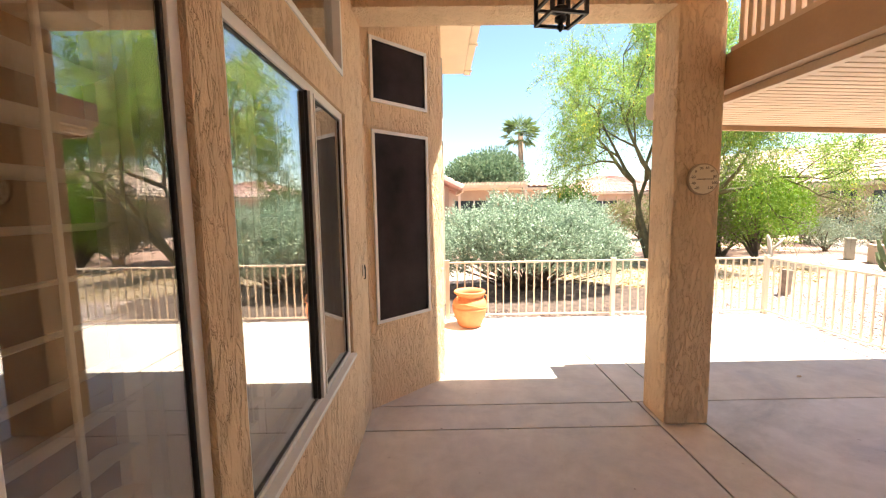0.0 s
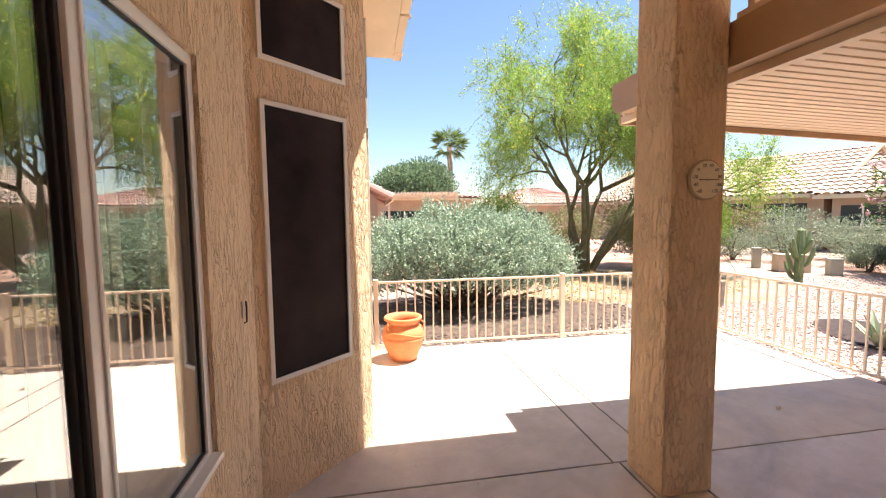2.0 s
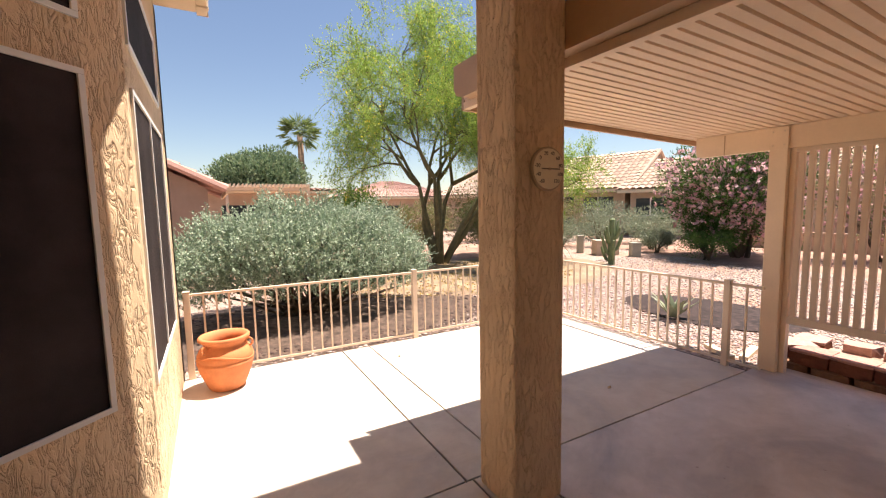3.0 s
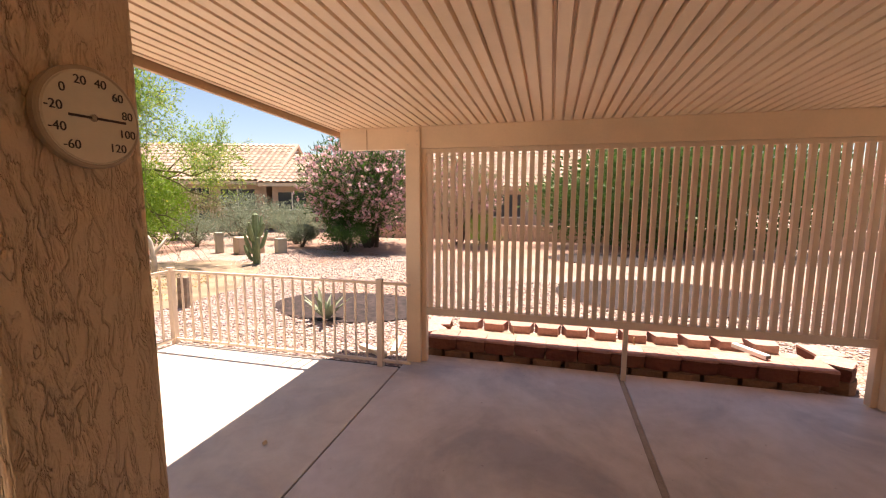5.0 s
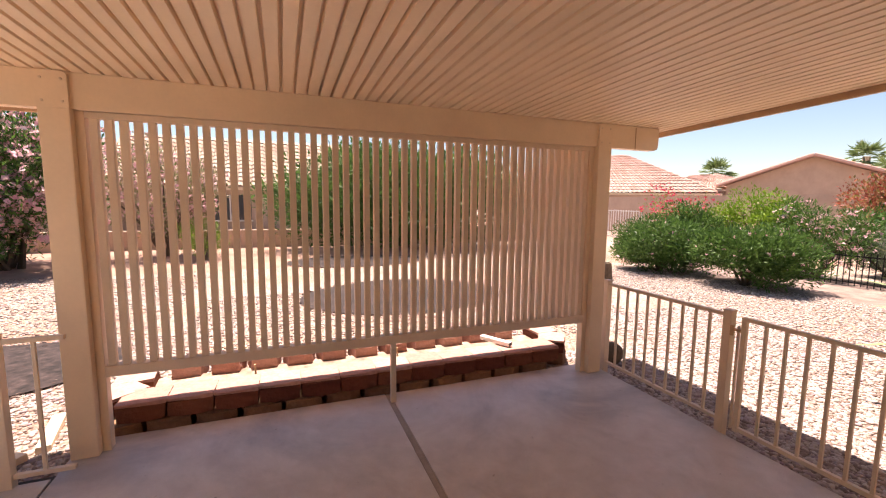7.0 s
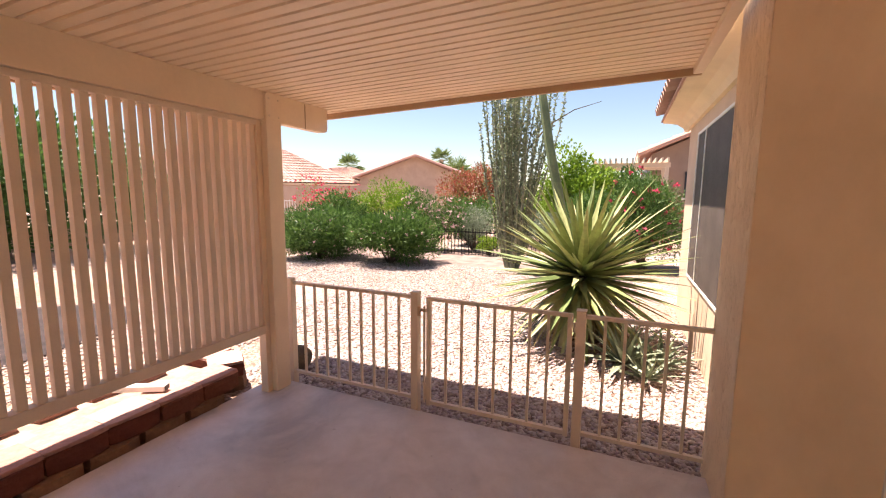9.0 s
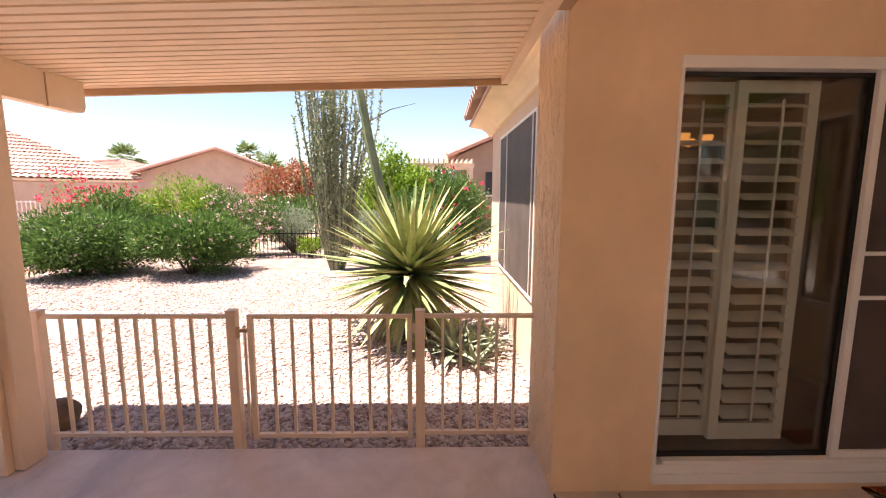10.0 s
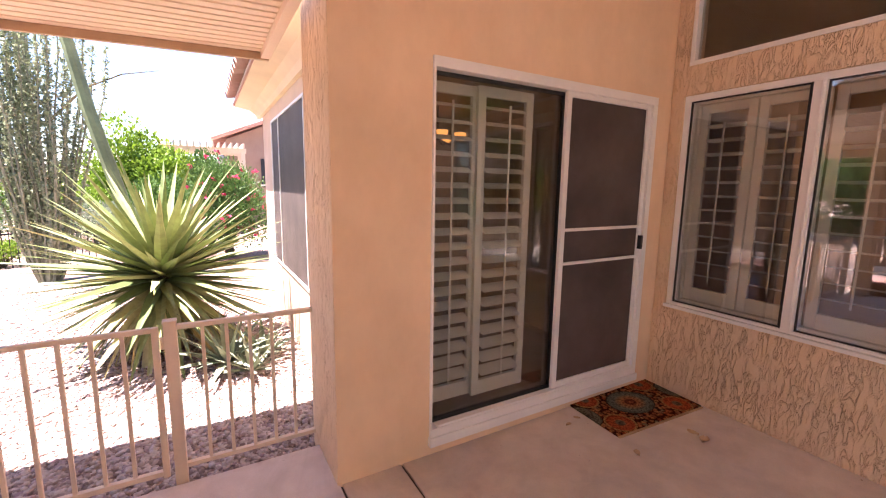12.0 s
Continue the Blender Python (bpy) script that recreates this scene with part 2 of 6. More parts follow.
PANELS = [
    (-0.78, -0.93, 1.45, 2.39, M_CONC), (-0.78, 2.39, 1.45, 2.765, M_CONC), (-0.78, 2.765, 1.41, 5.42, M_CONC),
    (1.41, 2.765, 1.73, 5.42, M_CONC), (1.73, 2.765, 4.56, 5.42, M_CONC),
    (1.45, -1.29, 1.79, 2.765, M_CONC), (1.79, -1.29, 4.95, 0.735, M_CONC_OLD), (1.79, 0.765, 4.95, 2.765, M_CONC_OLD),
]
for x0, y0, x1, y1, m_ in PANELS:
    part("slab_panel", box(x0 + J, y0 + J, -0.12, x1 - J, y1 - J, 0.0, 0.004), m_, patio)
part("joint_strip", box(1.8, 0.7305, -0.1, 4.94, 0.7695, -0.004, 0.002), M_JOINT_PALE, patio)

# ---- house walls ----
W = -0.715
YD = -0.885
WALLT = 0.16
CEIL = 3.0


def wall_y(name, x_face, y0, y1, z0, z1, openings, material, label, thick=-WALLT):
    """Wall along y whose seen face is at x_face; openings are (y0, y1, z0, z1)."""
    bm = bmesh.new()
    ys = sorted({y0, y1, *[o[0] for o in openings], *[o[1] for o in openings]})
    zs = sorted({z0, z1, *[o[2] for o in openings], *[o[3] for o in openings]})
    grid_wall(bm, ys, zs, openings, lambda a, b, s: (x_face + s * thick, a, b))
    return tagged(finish(name, bm, material), label, "wall", kind="structure")


def grid_wall(bm, us, zs, openings, place):
    def hole(u, z):
        return any(o[0] < u < o[1] and o[2] < z < o[3] for o in openings)
    cells = {(i, j) for i in range(len(us) - 1) for j in range(len(zs) - 1) if not hole((us[i] + us[i + 1]) / 2, (zs[j] + zs[j + 1]) / 2)}
    verts = {}

    def v(i, j, s):
        if (i, j, s) not in verts:
            verts[i, j, s] = bm.verts.new(place(us[i], zs[j], s))
        return verts[i, j, s]
    for i, j in cells:
        for s in (0, 1):
            bm.faces.new([v(i, j, s), v(i + 1, j, s), v(i + 1, j + 1, s), v(i, j + 1, s)])
        for di, dj, a, b in ((-1, 0, (0, 0), (0, 1)), (1, 0, (1, 0), (1, 1)), (0, -1, (0, 0), (1, 0)), (0, 1, (0, 1), (1, 1))):
            if (i + di, j + dj) not in cells:
                p, q = (i + a[0], j + a[1]), (i + b[0], j + b[1])
                bm.faces.new([v(*p, 0), v(*q, 0), v(*q, 1), v(*p, 1)])
    bmesh.ops.recalc_face_normals(bm, faces=bm.faces[:])


def wall_line(name, ax, ay, bx, by, z0, z1, openings, material, label, thick=WALLT):
    """Wall from a to b; openings are (distance0, distance1, z0, z1). The wall's body lies to the left of a to b."""
    d = Vector((bx - ax, by - ay))
    n = d.length
    d /= n
    left = Vector((-d.y, d.x))
    bm = bmesh.new()
    us = sorted({0.0, n, *[o[0] for o in openings], *[o[1] for o in openings]})
    zs = sorted({z0, z1, *[o[2] for o in openings], *[o[3] for o in openings]})
    grid_wall(bm, us, zs, openings, lambda u, z, s: (ax + d.x * u + left.x * thick * s, ay + d.y * u + left.y * thick * s, z))
    return tagged(finish(name, bm, material), label, "wall", kind="structure")


WIN = [(-0.79, 0.50, 0.655, 2.20), (0.665, 2.11, 0.67, 2.19), (-0.77, 0.50, 2.40, 2.88), (0.665, 2.08, 2.40, 2.86)]
wall_line("wall_west", W, YD + 0.003, W, 2.715, -0.1, 3.3, [(o[0] - YD - 0.003, o[1] - YD - 0.003, o[2], o[3]) for o in WIN], M_SKIP, "tan trowelled stucco house wall with large windows")
DOOR = (-0.545, 1.28, 0.11, 2.185)
wall_line("wall_south", 1.805, YD, W - WALLT, YD, -0.1, 3.3, [(1.805 - DOOR[1], 1.805 - DOOR[0], DOOR[2], DOOR[3])], M_SMOOTH, "smooth tan stucco house wall round the sliding door")
wall_line("wall_pillar", 1.808, -1.42, 1.808, YD - 0.004, -0.1, 3.3, [], M_SKIP, "rough trowelled stucco end of the house wall", 0.12)
wall_line("wall_southeast", 1.56, -5.2, 1.56, -1.42, -0.2, 2.75, [(0.80, 2.75, 0.62, 2.26)], M_HOUSE, "sunlit cream stucco house wall with screened window")
wall_line("wall_return", 1.79, -1.425, 1.4, -1.425, -0.2, 2.75, [], M_HOUSE, "plain stucco return wall", -0.1)
wall_line("wall_far_south", -4.5, -5.2, 1.56, -5.2, -0.2, 2.9, [], M_HOUSE, "plain stucco house wall")
# bay with screened windows
BAY_A, BAY_B = Vector((W, 2.715)), Vector((-0.115, 3.325))
BAY_N = (BAY_B - BAY_A).length
BAY_D = (BAY_B - BAY_A) / BAY_N
BAY_OUT = Vector((BAY_D.y, -BAY_D.x))
wall_line("wall_bay", BAY_A.x, BAY_A.y, BAY_B.x, BAY_B.y, -0.1, 3.3, [(0.085, 0.655, 0.70, 2.21), (0.085, 0.655, 2.44, 2.90)], M_SKIP, "tan trowelled stucco bay wall with dark sun screens")
wall_line("wall_northeast", -0.115, 3.325, -0.115, 5.45, -0.1, 3.4, [(0.12, 1.55, 0.70, 2.21), (0.12, 1.55, 2.44, 2.95)], M_SKIP, "sunlit tan stucco wall with dark sun screens")
wall_line("wall_north", -0.115, 5.45, -4.5, 5.45, -0.1, 3.4, [], M_SKIP, "plain stucco house wall")
wall_line("wall_far_west", -4.5, 5.45, -4.5, -5.2, -0.2, 3.3, [], M_HOUSE, "plain stucco house wall", 0.15)

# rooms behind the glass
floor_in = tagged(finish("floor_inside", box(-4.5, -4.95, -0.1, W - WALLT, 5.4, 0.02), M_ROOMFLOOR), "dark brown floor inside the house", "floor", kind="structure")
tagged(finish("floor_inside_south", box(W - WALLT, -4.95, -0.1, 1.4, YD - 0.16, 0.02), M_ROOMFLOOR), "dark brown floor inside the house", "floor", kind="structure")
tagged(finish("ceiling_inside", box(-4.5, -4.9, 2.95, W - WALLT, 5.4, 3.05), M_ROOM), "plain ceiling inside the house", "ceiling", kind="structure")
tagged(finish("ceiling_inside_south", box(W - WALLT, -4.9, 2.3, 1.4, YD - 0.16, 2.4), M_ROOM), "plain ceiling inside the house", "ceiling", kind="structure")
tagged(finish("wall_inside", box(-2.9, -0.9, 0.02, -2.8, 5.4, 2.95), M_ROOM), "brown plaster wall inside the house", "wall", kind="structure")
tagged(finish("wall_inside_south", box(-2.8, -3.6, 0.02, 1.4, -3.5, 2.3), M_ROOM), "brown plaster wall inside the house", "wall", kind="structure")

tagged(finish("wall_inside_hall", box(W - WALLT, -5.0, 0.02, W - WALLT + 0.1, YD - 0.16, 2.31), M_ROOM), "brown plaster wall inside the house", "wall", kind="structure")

# porch ceiling, header and roof
tagged(finish("ceiling", box(W - 0.1, -0.9, CEIL, 1.75, 2.42, CEIL + 0.08), M_SMOOTH), "tan stucco porch ceiling", "ceiling", kind="structure")
tagged(finish("header", box(W - 0.05, 2.42, 2.945, 1.797, 2.73, 3.36, 0.01), M_SKIP), "tan stucco header beam over the porch opening", "beam", kind="structure")
tagged(finish("roof", box(-4.7, -1.46, 3.36, 2.25, 3.195, 3.50), M_CORNICE), "flat roof edge over the porch", "roof", kind="structure")
tagged(finish("roof_north", box(-4.7, 3.195, 3.40, 0.21, 5.36, 3.52, 0.015), M_CORNICE), "cream boxed eave of the house roof", "roof", kind="structure")
gutter = thing("rain_gutter", "cream metal rain gutter along the eave", "gutter")
part("trough", prism([(0.21, 3.40), (0.29, 3.40), (0.31, 3.50), (0.295, 3.50), (0.278, 3.415), (0.222, 3.415), (0.21, 3.5)], "y", 3.0, 5.40), M_CORNICE, gutter)
for yy in (3.4, 4.3, 5.2):
    part("bracket", box(0.21, yy - 0.02, 3.38, 0.305, yy + 0.02, 3.402, 0.002), M_CORNICE, gutter)
part("end_cap", box(0.21, 5.40, 3.40, 0.305, 5.41, 3.5), M_FASCIA, gutter)

# ---- column ----
col = thing("porch_column", "square tan stucco column with rough trowelled faces", "column", kind="structure")
part("shaft", box(1.475, 2.40, 0.0, 1.80, 2.725, 2.95, 0.018), M_SKIP, col)

# ---- patio cover ----
cover_w, cover_e, cover_s, cover_n = 1.90, 5.70, -1.99, 3.55


def cover_z(x):
    return 2.365 - (x - 1.9) * 0.033


tagged(finish("west_beam", prism([(YD, 2.375), (3.40, 2.375), (3.47, 2.40), (3.50, 2.45), (3.50, 2.61), (YD, 2.61)], "x", 1.803, 1.895), M_FASCIA), "brown painted beam carrying the patio cover", "beam", kind="structure")
rail = thing("slatted_infill", "beige vertical slats above the patio beam", "slats", kind="structure")
part("bottom_rail", box(1.81, -0.80, 2.612, 1.885, 2.38, 2.645, 0.003), M_BEIGE, rail)
first = None
for i in range(43):
    yy = -0.74 + i * 0.0727
    if first is None:
        first = part("slat", box(-0.019, -0.0205, 0, 0.019, 0.0205, 0.71, 0.003), M_BEIGE, rail)
        first.matrix_basis = pose(1.847, yy, 2.645)
    else:
        share("slat", first, rail, pose(1.847, yy, 2.645))

ceil = bmesh.new()
PITCH = 0.0787
prof = []
y = cover_s + 0.03
while y < cover_n - 0.03:
    y2 = min(y + PITCH, cover_n - 0.03)
    prof += [(y, 0.012), (y + 0.004, 0.0), (y2 - 0.017, 0.0), (y2 - 0.014, 0.03), (y2 - 0.001, 0.03)]
    y = y2
rows = []
for x in (cover_w, cover_e):
    rows.append([ceil.verts.new((x, py, cover_z(x) + pz)) for py, pz in prof])
for i in range(len(prof) - 1):
    ceil.faces.new((rows[0][i], rows[0][i + 1], rows[1][i + 1], rows[1][i]))
top = bmesh.ops.extrude_face_region(ceil, geom=ceil.faces[:])
for v_ in top["geom"]:
    if isinstance(v_, bmesh.types.BMVert):
        v_.co.z = cover_z(v_.co.x) + 0.07
bmesh.ops.recalc_face_normals(ceil, faces=ceil.faces[:])
tagged(finish("ceiling_patio_cover", ceil, M_COVER), "beige aluminium patio cover of grooved pans", "ceiling", kind="structure")


def sloped_box(y0, y1, lo, hi, x0=cover_w, x1=cover_e):
    return prism([(x0, cover_z(x0) + lo), (x1, cover_z(x1) + lo), (x1, cover_z(x1) + hi), (x0, cover_z(x0) + hi)], "y", y0, y1)


for name, y0, y1 in (("fascia_north", cover_n - 0.03, cover_n), ("fascia_south", cover_s, cover_s + 0.03)):
    tagged(finish(name, sloped_box(y0, y1, -0.045, 0.12), M_FASCIA), "tan metal fascia of the patio cover", "fascia", kind="structure")
tagged(finish("fascia_east", box(cover_e, cover_s, cover_z(cover_e) - 0.05, cover_e + 0.03, cover_n, cover_z(cover_e) + 0.12), M_FASCIA), "tan metal fascia of the patio cover", "fascia", kind="structure")
tagged(finish("ledger_trim", box(cover_w - 0.004, cover_s + 0.03, 2.325, cover_w + 0.05, cover_n - 0.03, 2.374, 0.003), M_COVER), "beige ledger strip of the patio cover", "trim", kind="structure")

# east beam, posts and privacy screen
bx0 = 4.735
zb = cover_z(bx0) - 0.002
BEAM_LO = 2.068


def beam_outline(y0, y1):
    r = 0.045
    pts = [(y0, zb), (y0, BEAM_LO + r), (y0 + 0.012, BEAM_LO + 0.012), (y0 + r, BEAM_LO), (y1 - r, BEAM_LO), (y1 - 0.012, BEAM_LO + 0.012), (y1, BEAM_LO + r), (y1, zb)]
    return pts


beam = thing("patio_beam", "beige box beam on the patio posts", "beam", kind="structure")
part("board", prism(beam_outline(-1.80, 3.42), "x", bx0, bx0 + 0.075), M_COVER, beam)
for ys in (3.14, -1.52):
    part("seam_cover", box(bx0 - 0.004, ys - 0.004, BEAM_LO - 0.002, bx0 + 0.02, ys + 0.004, zb - 0.01, 0.001), M_FASCIA, beam)


def patio_post(yc, inner):
    p = thing("patio_post", "square beige metal patio post bolted to the beam", "post", 4.788, yc, 0, "posts of the patio cover", "structure")
    part("shaft", box(-0.072, -0.072, 0, 0.072, 0.072, BEAM_LO + 0.004, 0.008), M_COVER, p)
    part("bracket", prism([(-0.072, BEAM_LO), (0.072, BEAM_LO), (0.072, zb - 0.02), (0.055, zb - 0.003), (-0.055, zb - 0.003), (-0.072, zb - 0.02)], "x", -0.075, -0.045), M_COVER, p)
    part("side_channel", box(-0.02, inner * 0.072, 0.0, 0.05, inner * 0.118, BEAM_LO, 0.004), M_COVER, p)
    for dy in (-0.045, 0.045):
        for dz in (BEAM_LO + 0.035, zb - 0.045):
            b = lathe([(0.008, 0), (0.008, 0.004), (0.004, 0.006)], 8)
            bmesh.ops.transform(b, matrix=pose(-0.074, dy, dz, 0, -90, 0), verts=b.verts[:])
            part("bolt", b, M_BEIGE, p)
    return p


patio_post(2.675, -1)
patio_post(-1.164, 1)

scr = thing("privacy_screen", "beige metal privacy screen of vertical slats", "privacy screen")
S0, S1 = -1.046, 2.556
part("top_rail", box(4.765, S0, 2.03, 4.825, S1, 2.066, 0.003), M_BEIGE, scr)
part("bottom_rail", box(4.76, S0, 0.478, 4.83, S1, 0.545, 0.004), M_BEIGE, scr)
first = None
n_slat = 50
for i in range(n_slat):
    m_ = pose(4.795, S0 + 0.036 + i * (S1 - S0 - 0.072) / (n_slat - 1), 0.545)
    if first is None:
        first = part("slat", box(-0.0225, -0.0205, 0, 0.0225, 0.0205, 1.486, 0.003), M_BEIGE, scr)
        first.matrix_basis = m_
    else:
        share("slat", first, scr, m_)
part("mid_leg", box(4.775, 0.718, 0.0, 4.815, 0.758, 0.478, 0.003), M_BEIGE, scr)


# ---- fences ----
def fence(name, label, ax, ay, bx, by, posts, skip=(), ends=()):
    """Fence from a to b, with posts at these distances, top rail, bottom rail and pickets."""
    d = Vector((bx - ax, by - ay))
    n = d.length
    f = thing(name, label, "fence", ax, ay, GROUND, "patio fence", rz=math.degrees(math.atan2(d.y, d.x)))
    H = 0.855 - GROUND
    for k, s in enumerate(posts):
        if k in ends:
            continue
        p = part("post", box(s - 0.028, -0.028, -0.02, s + 0.028, 0.028, H - 0.012, 0.003), M_BEIGE, f)
        part("cap", box(s - 0.031, -0.031, H - 0.012, s + 0.031, 0.031, H, 0.004), M_BEIGE, p)
    runs = [(a + 0.028, b - 0.028) for a, b in zip(posts, posts[1:]) if (a, b) not in skip]
    pick = None
    for a, b in runs:
        part("top_rail", box(a, -0.016, H - 0.052, b, 0.016, H - 0.027, 0.003), M_BEIGE, f)
        part("bottom_rail", box(a, -0.014, 0.115, b, 0.014, 0.14, 0.003), M_BEIGE, f)
        k = max(1, round((b - a) / 0.113) - 1)
        for i in range(k):
            m_ = pose(a + (b - a) * (i + 1) / (k + 1), 0, 0.14)
            if pick is None:
                pick = part("picket", box(-0.0085, -0.0085, 0, 0.0085, 0.0085, H - 0.052 - 0.14), M_BEIGE, f)
                pick.matrix_basis = m_
            else:
                share("picket", pick, f, m_)
    return f


FENCE_LABEL = "low beige painted metal picket fence on posts"
fence("fence_north", FENCE_LABEL, -0.05, 5.40, 4.545, 5.40, (0.0, 2.38, 4.595))
fence("fence_east", FENCE_LABEL, 4.545, 5.40, 4.545, 2.62, (0.0, 2.45, 2.78), ends=(0, 2))
fence("fence_south", FENCE_LABEL, 4.80, -1.356, 1.84, -1.356, (0.0, 1.16, 2.295, 3.015), skip=((1.16, 2.295),), ends=(3,))
gate = thing("gate", "low beige metal picket gate, closed, in the patio fence", "gate", 3.64, -1.356, GROUND, rz=180)
GH = 0.855 - GROUND
part("gate_post", box(0.09, -0.014, 0.09, 0.122, 0.014, GH - 0.03, 0.003), M_BEIGE, gate)
part("gate_post", box(1.055, -0.014, 0.09, 1.085, 0.014, GH - 0.03, 0.003), M_BEIGE, gate)
part("top_rail", box(0.122, -0.014, GH - 0.055, 1.055, 0.014, GH - 0.03, 0.003), M_BEIGE, gate)
part("bottom_rail", box(0.122, -0.014, 0.10, 1.055, 0.014, 0.128, 0.003), M_BEIGE, gate)
pick = None
for i in range(7):
    m_ = pose(0.122 + 0.933 * (i + 1) / 8, 0, 0.128)
    if pick is None:
        pick = part("picket", box(-0.0085, -0.0085, 0, 0.0085, 0.0085, GH - 0.055 - 0.128), M_BEIGE, gate)
        pick.matrix_basis = m_
    else:
        share("picket", pick, gate, m_)
part("latch_bar", box(0.02, -0.012, GH - 0.14, 0.10, 0.006, GH - 0.12, 0.003), M_FASCIA, gate, "small metal latch bar")
part("latch_plate", box(0.028, -0.032, GH - 0.17, 0.05, -0.02, GH - 0.1, 0.003), M_FASCIA, gate)
part("hinge", tube([(1.10, -0.02, GH - 0.14), (1.10, -0.02, GH - 0.08)], 0.011, 8), M_BEIGE, gate)
part("hinge", tube([(0.068, 0.02, 0.12), (0.068, 0.02, 0.24)], 0.011, 8), M_BEIGE, gate)
part("stop_bar", box(0.062, -0.008, 0.1, 0.076, 0.008, GH - 0.1, 0.002), M_BEIGE, gate)


# ---- windows and door ----
def ring_frame(parent, u0, u1, z0, z1, w, d0, d1, place, material, name="frame"):
    """Four mitre-free frame members round an opening; place maps (u, depth, z) boxes into the wall."""
    for a, b, c, d in ((u0, u1, z0, z0 + w), (u0, u1, z1 - w, z1), (u0, u0 + w, z0 + w, z1 - w), (u1 - w, u1, z0 + w, z1 - w)):
        part(name, place(a, b, d0, d1, c, d), material, parent)


def place_w(a, b, d0, d1, c, d):
    return box(W + d0, a, c, W + d1, b, d, 0.003)


def place_s(a, b, d0, d1, c, d):
    return box(a, YD + d0, c, b, YD + d1, d, 0.003)


def shutter_panel(parent, u0, u1, z0, z1, depth, place, tilt, pitch, blade, rail=0.06):
    """A louvred shutter panel: stiles, rails, blades on a tilt, and a tilt rod."""
    sh = part("shutter", place(u0, u0 + 0.055, depth - 0.014, depth + 0.014, z0, z1), M_SHUTTER, parent, "off-white louvred plantation shutter")
    part("stile", place(u1 - 0.055, u1, depth - 0.014, depth + 0.014, z0, z1), M_SHUTTER, sh)
    part("rail", place(u0 + 0.055, u1 - 0.055, depth - 0.013, depth + 0.013, z0, z0 + rail * 1.6), M_SHUTTER, sh)
    part("rail", place(u0 + 0.055, u1 - 0.055, depth - 0.013, depth + 0.013, z1 - rail, z1), M_SHUTTER, sh)
    n = int((z1 - z0 - rail * 2.6) / pitch)
    zz0 = z0 + rail * 1.6 + ((z1 - z0 - rail * 2.6) - (n - 1) * pitch) / 2
    first_blade = None
    cx = (u0 + u1) / 2
    L = u1 - u0 - 0.114
    for i in range(n):
        along_y = place is place_w
        m_ = pose(W + depth, cx, zz0 + i * pitch, 0, tilt, 0) if along_y else pose(cx, YD + depth, zz0 + i * pitch, tilt, 0, 0)
        if first_blade is None:
            h = blade / 2
            outline = [(-h, 0), (-h * 0.5, 0.004), (0, 0.0055), (h * 0.5, 0.004), (h, 0), (h * 0.5, -0.004), (0, -0.0055), (-h * 0.5, -0.004)]
            bm_ = prism(outline, "y" if along_y else "x", -L / 2, L / 2)
            first_blade = part("louvre", bm_, M_SHUTTER, sh)
            first_blade.matrix_basis = m_
        else:
            share("louvre", first_blade, sh, m_)
    part("tilt_rod", place(cx - 0.006, cx + 0.006, depth + blade * 0.47, depth + blade * 0.47 + 0.010, zz0 - pitch * 0.3, zz0 + (n - 0.8) * pitch), M_SHUTTER, sh)
    return sh


def west_window(name, label, y0, y1, z0, z1, mullions, shutters):
    w_ = thing(name, label, "window", kind="structure")
    ring_frame(w_, y0, y1, z0, z1, 0.042, -0.10, -0.018, place_w, M_WHITE)
    edges = [y0 + 0.042]
    for c in mullions:
        part("mullion", place_w(c - 0.030, c + 0.030, -0.095, -0.002, z0 + 0.042, z1 - 0.042), M_WHITE, w_)
        part("track_seal", place_w(c - 0.044, c - 0.0305, -0.06, -0.014, z0 + 0.042, z1 - 0.042), M_DARKMETAL, w_)
        part("stile_bead", place_w(c + 0.006, c + 0.018, -0.002, 0.004, z0 + 0.045, z1 - 0.045), M_WHITE, w_)
        edges += [c - 0.044, c + 0.030]
    edges.append(y1 - 0.042)
    for a, b in zip(edges[::2], edges[1::2]):
        ring_frame(w_, a, b, z0 + 0.042, z1 - 0.042, 0.010, -0.042, -0.026, place_w, M_DARKMETAL, "gasket")
        g = part("pane", place_w(a + 0.008, b - 0.008, -0.037, -0.032, z0 + 0.05, z1 - 0.05), M_GLASS_COATED, w_)
        g.visible_shadow = False
    ring_frame(w_, y0 + 0.002, y1 - 0.002, z0 + 0.002, z1 - 0.002, 0.055, -0.165, -0.105, place_w, M_SHUTTER, "shutter_frame")
    part("sill", place_w(y0 + 0.001, y1 - 0.001, -0.018, 0.022, z0 + 0.001, z0 + 0.024), M_WHITE, w_)
    for a, b in shutters:
        shutter_panel(w_, a, b, z0 + 0.06, z1 - 0.06, -0.145, place_w, -12, 0.098, 0.089)
    return w_


LW = "white-framed sliding window with shutters behind the glass"
west_window("window_1", LW, *WIN[0], (-0.018,), ((-0.73, -0.37), (-0.36, 0.0), (0.02, 0.44)))
west_window("window_2", LW, *WIN[1], (1.46,), ((0.72, 1.07), (1.08, 1.43), (1.47, 1.75), (1.76, 2.04)))
for i, o in enumerate(WIN[2:]):
    w_ = thing("window_%d" % (i + 3), "fixed transom window in a white frame", "window", kind="structure")
    ring_frame(w_, *o, 0.03, -0.07, 0.008, place_w, M_WHITE)
    g = part("pane", place_w(o[0] + 0.03, o[1] - 0.03, -0.044, -0.038, o[2] + 0.03, o[3] - 0.03), M_GLASS, w_)
    g.visible_shadow = False


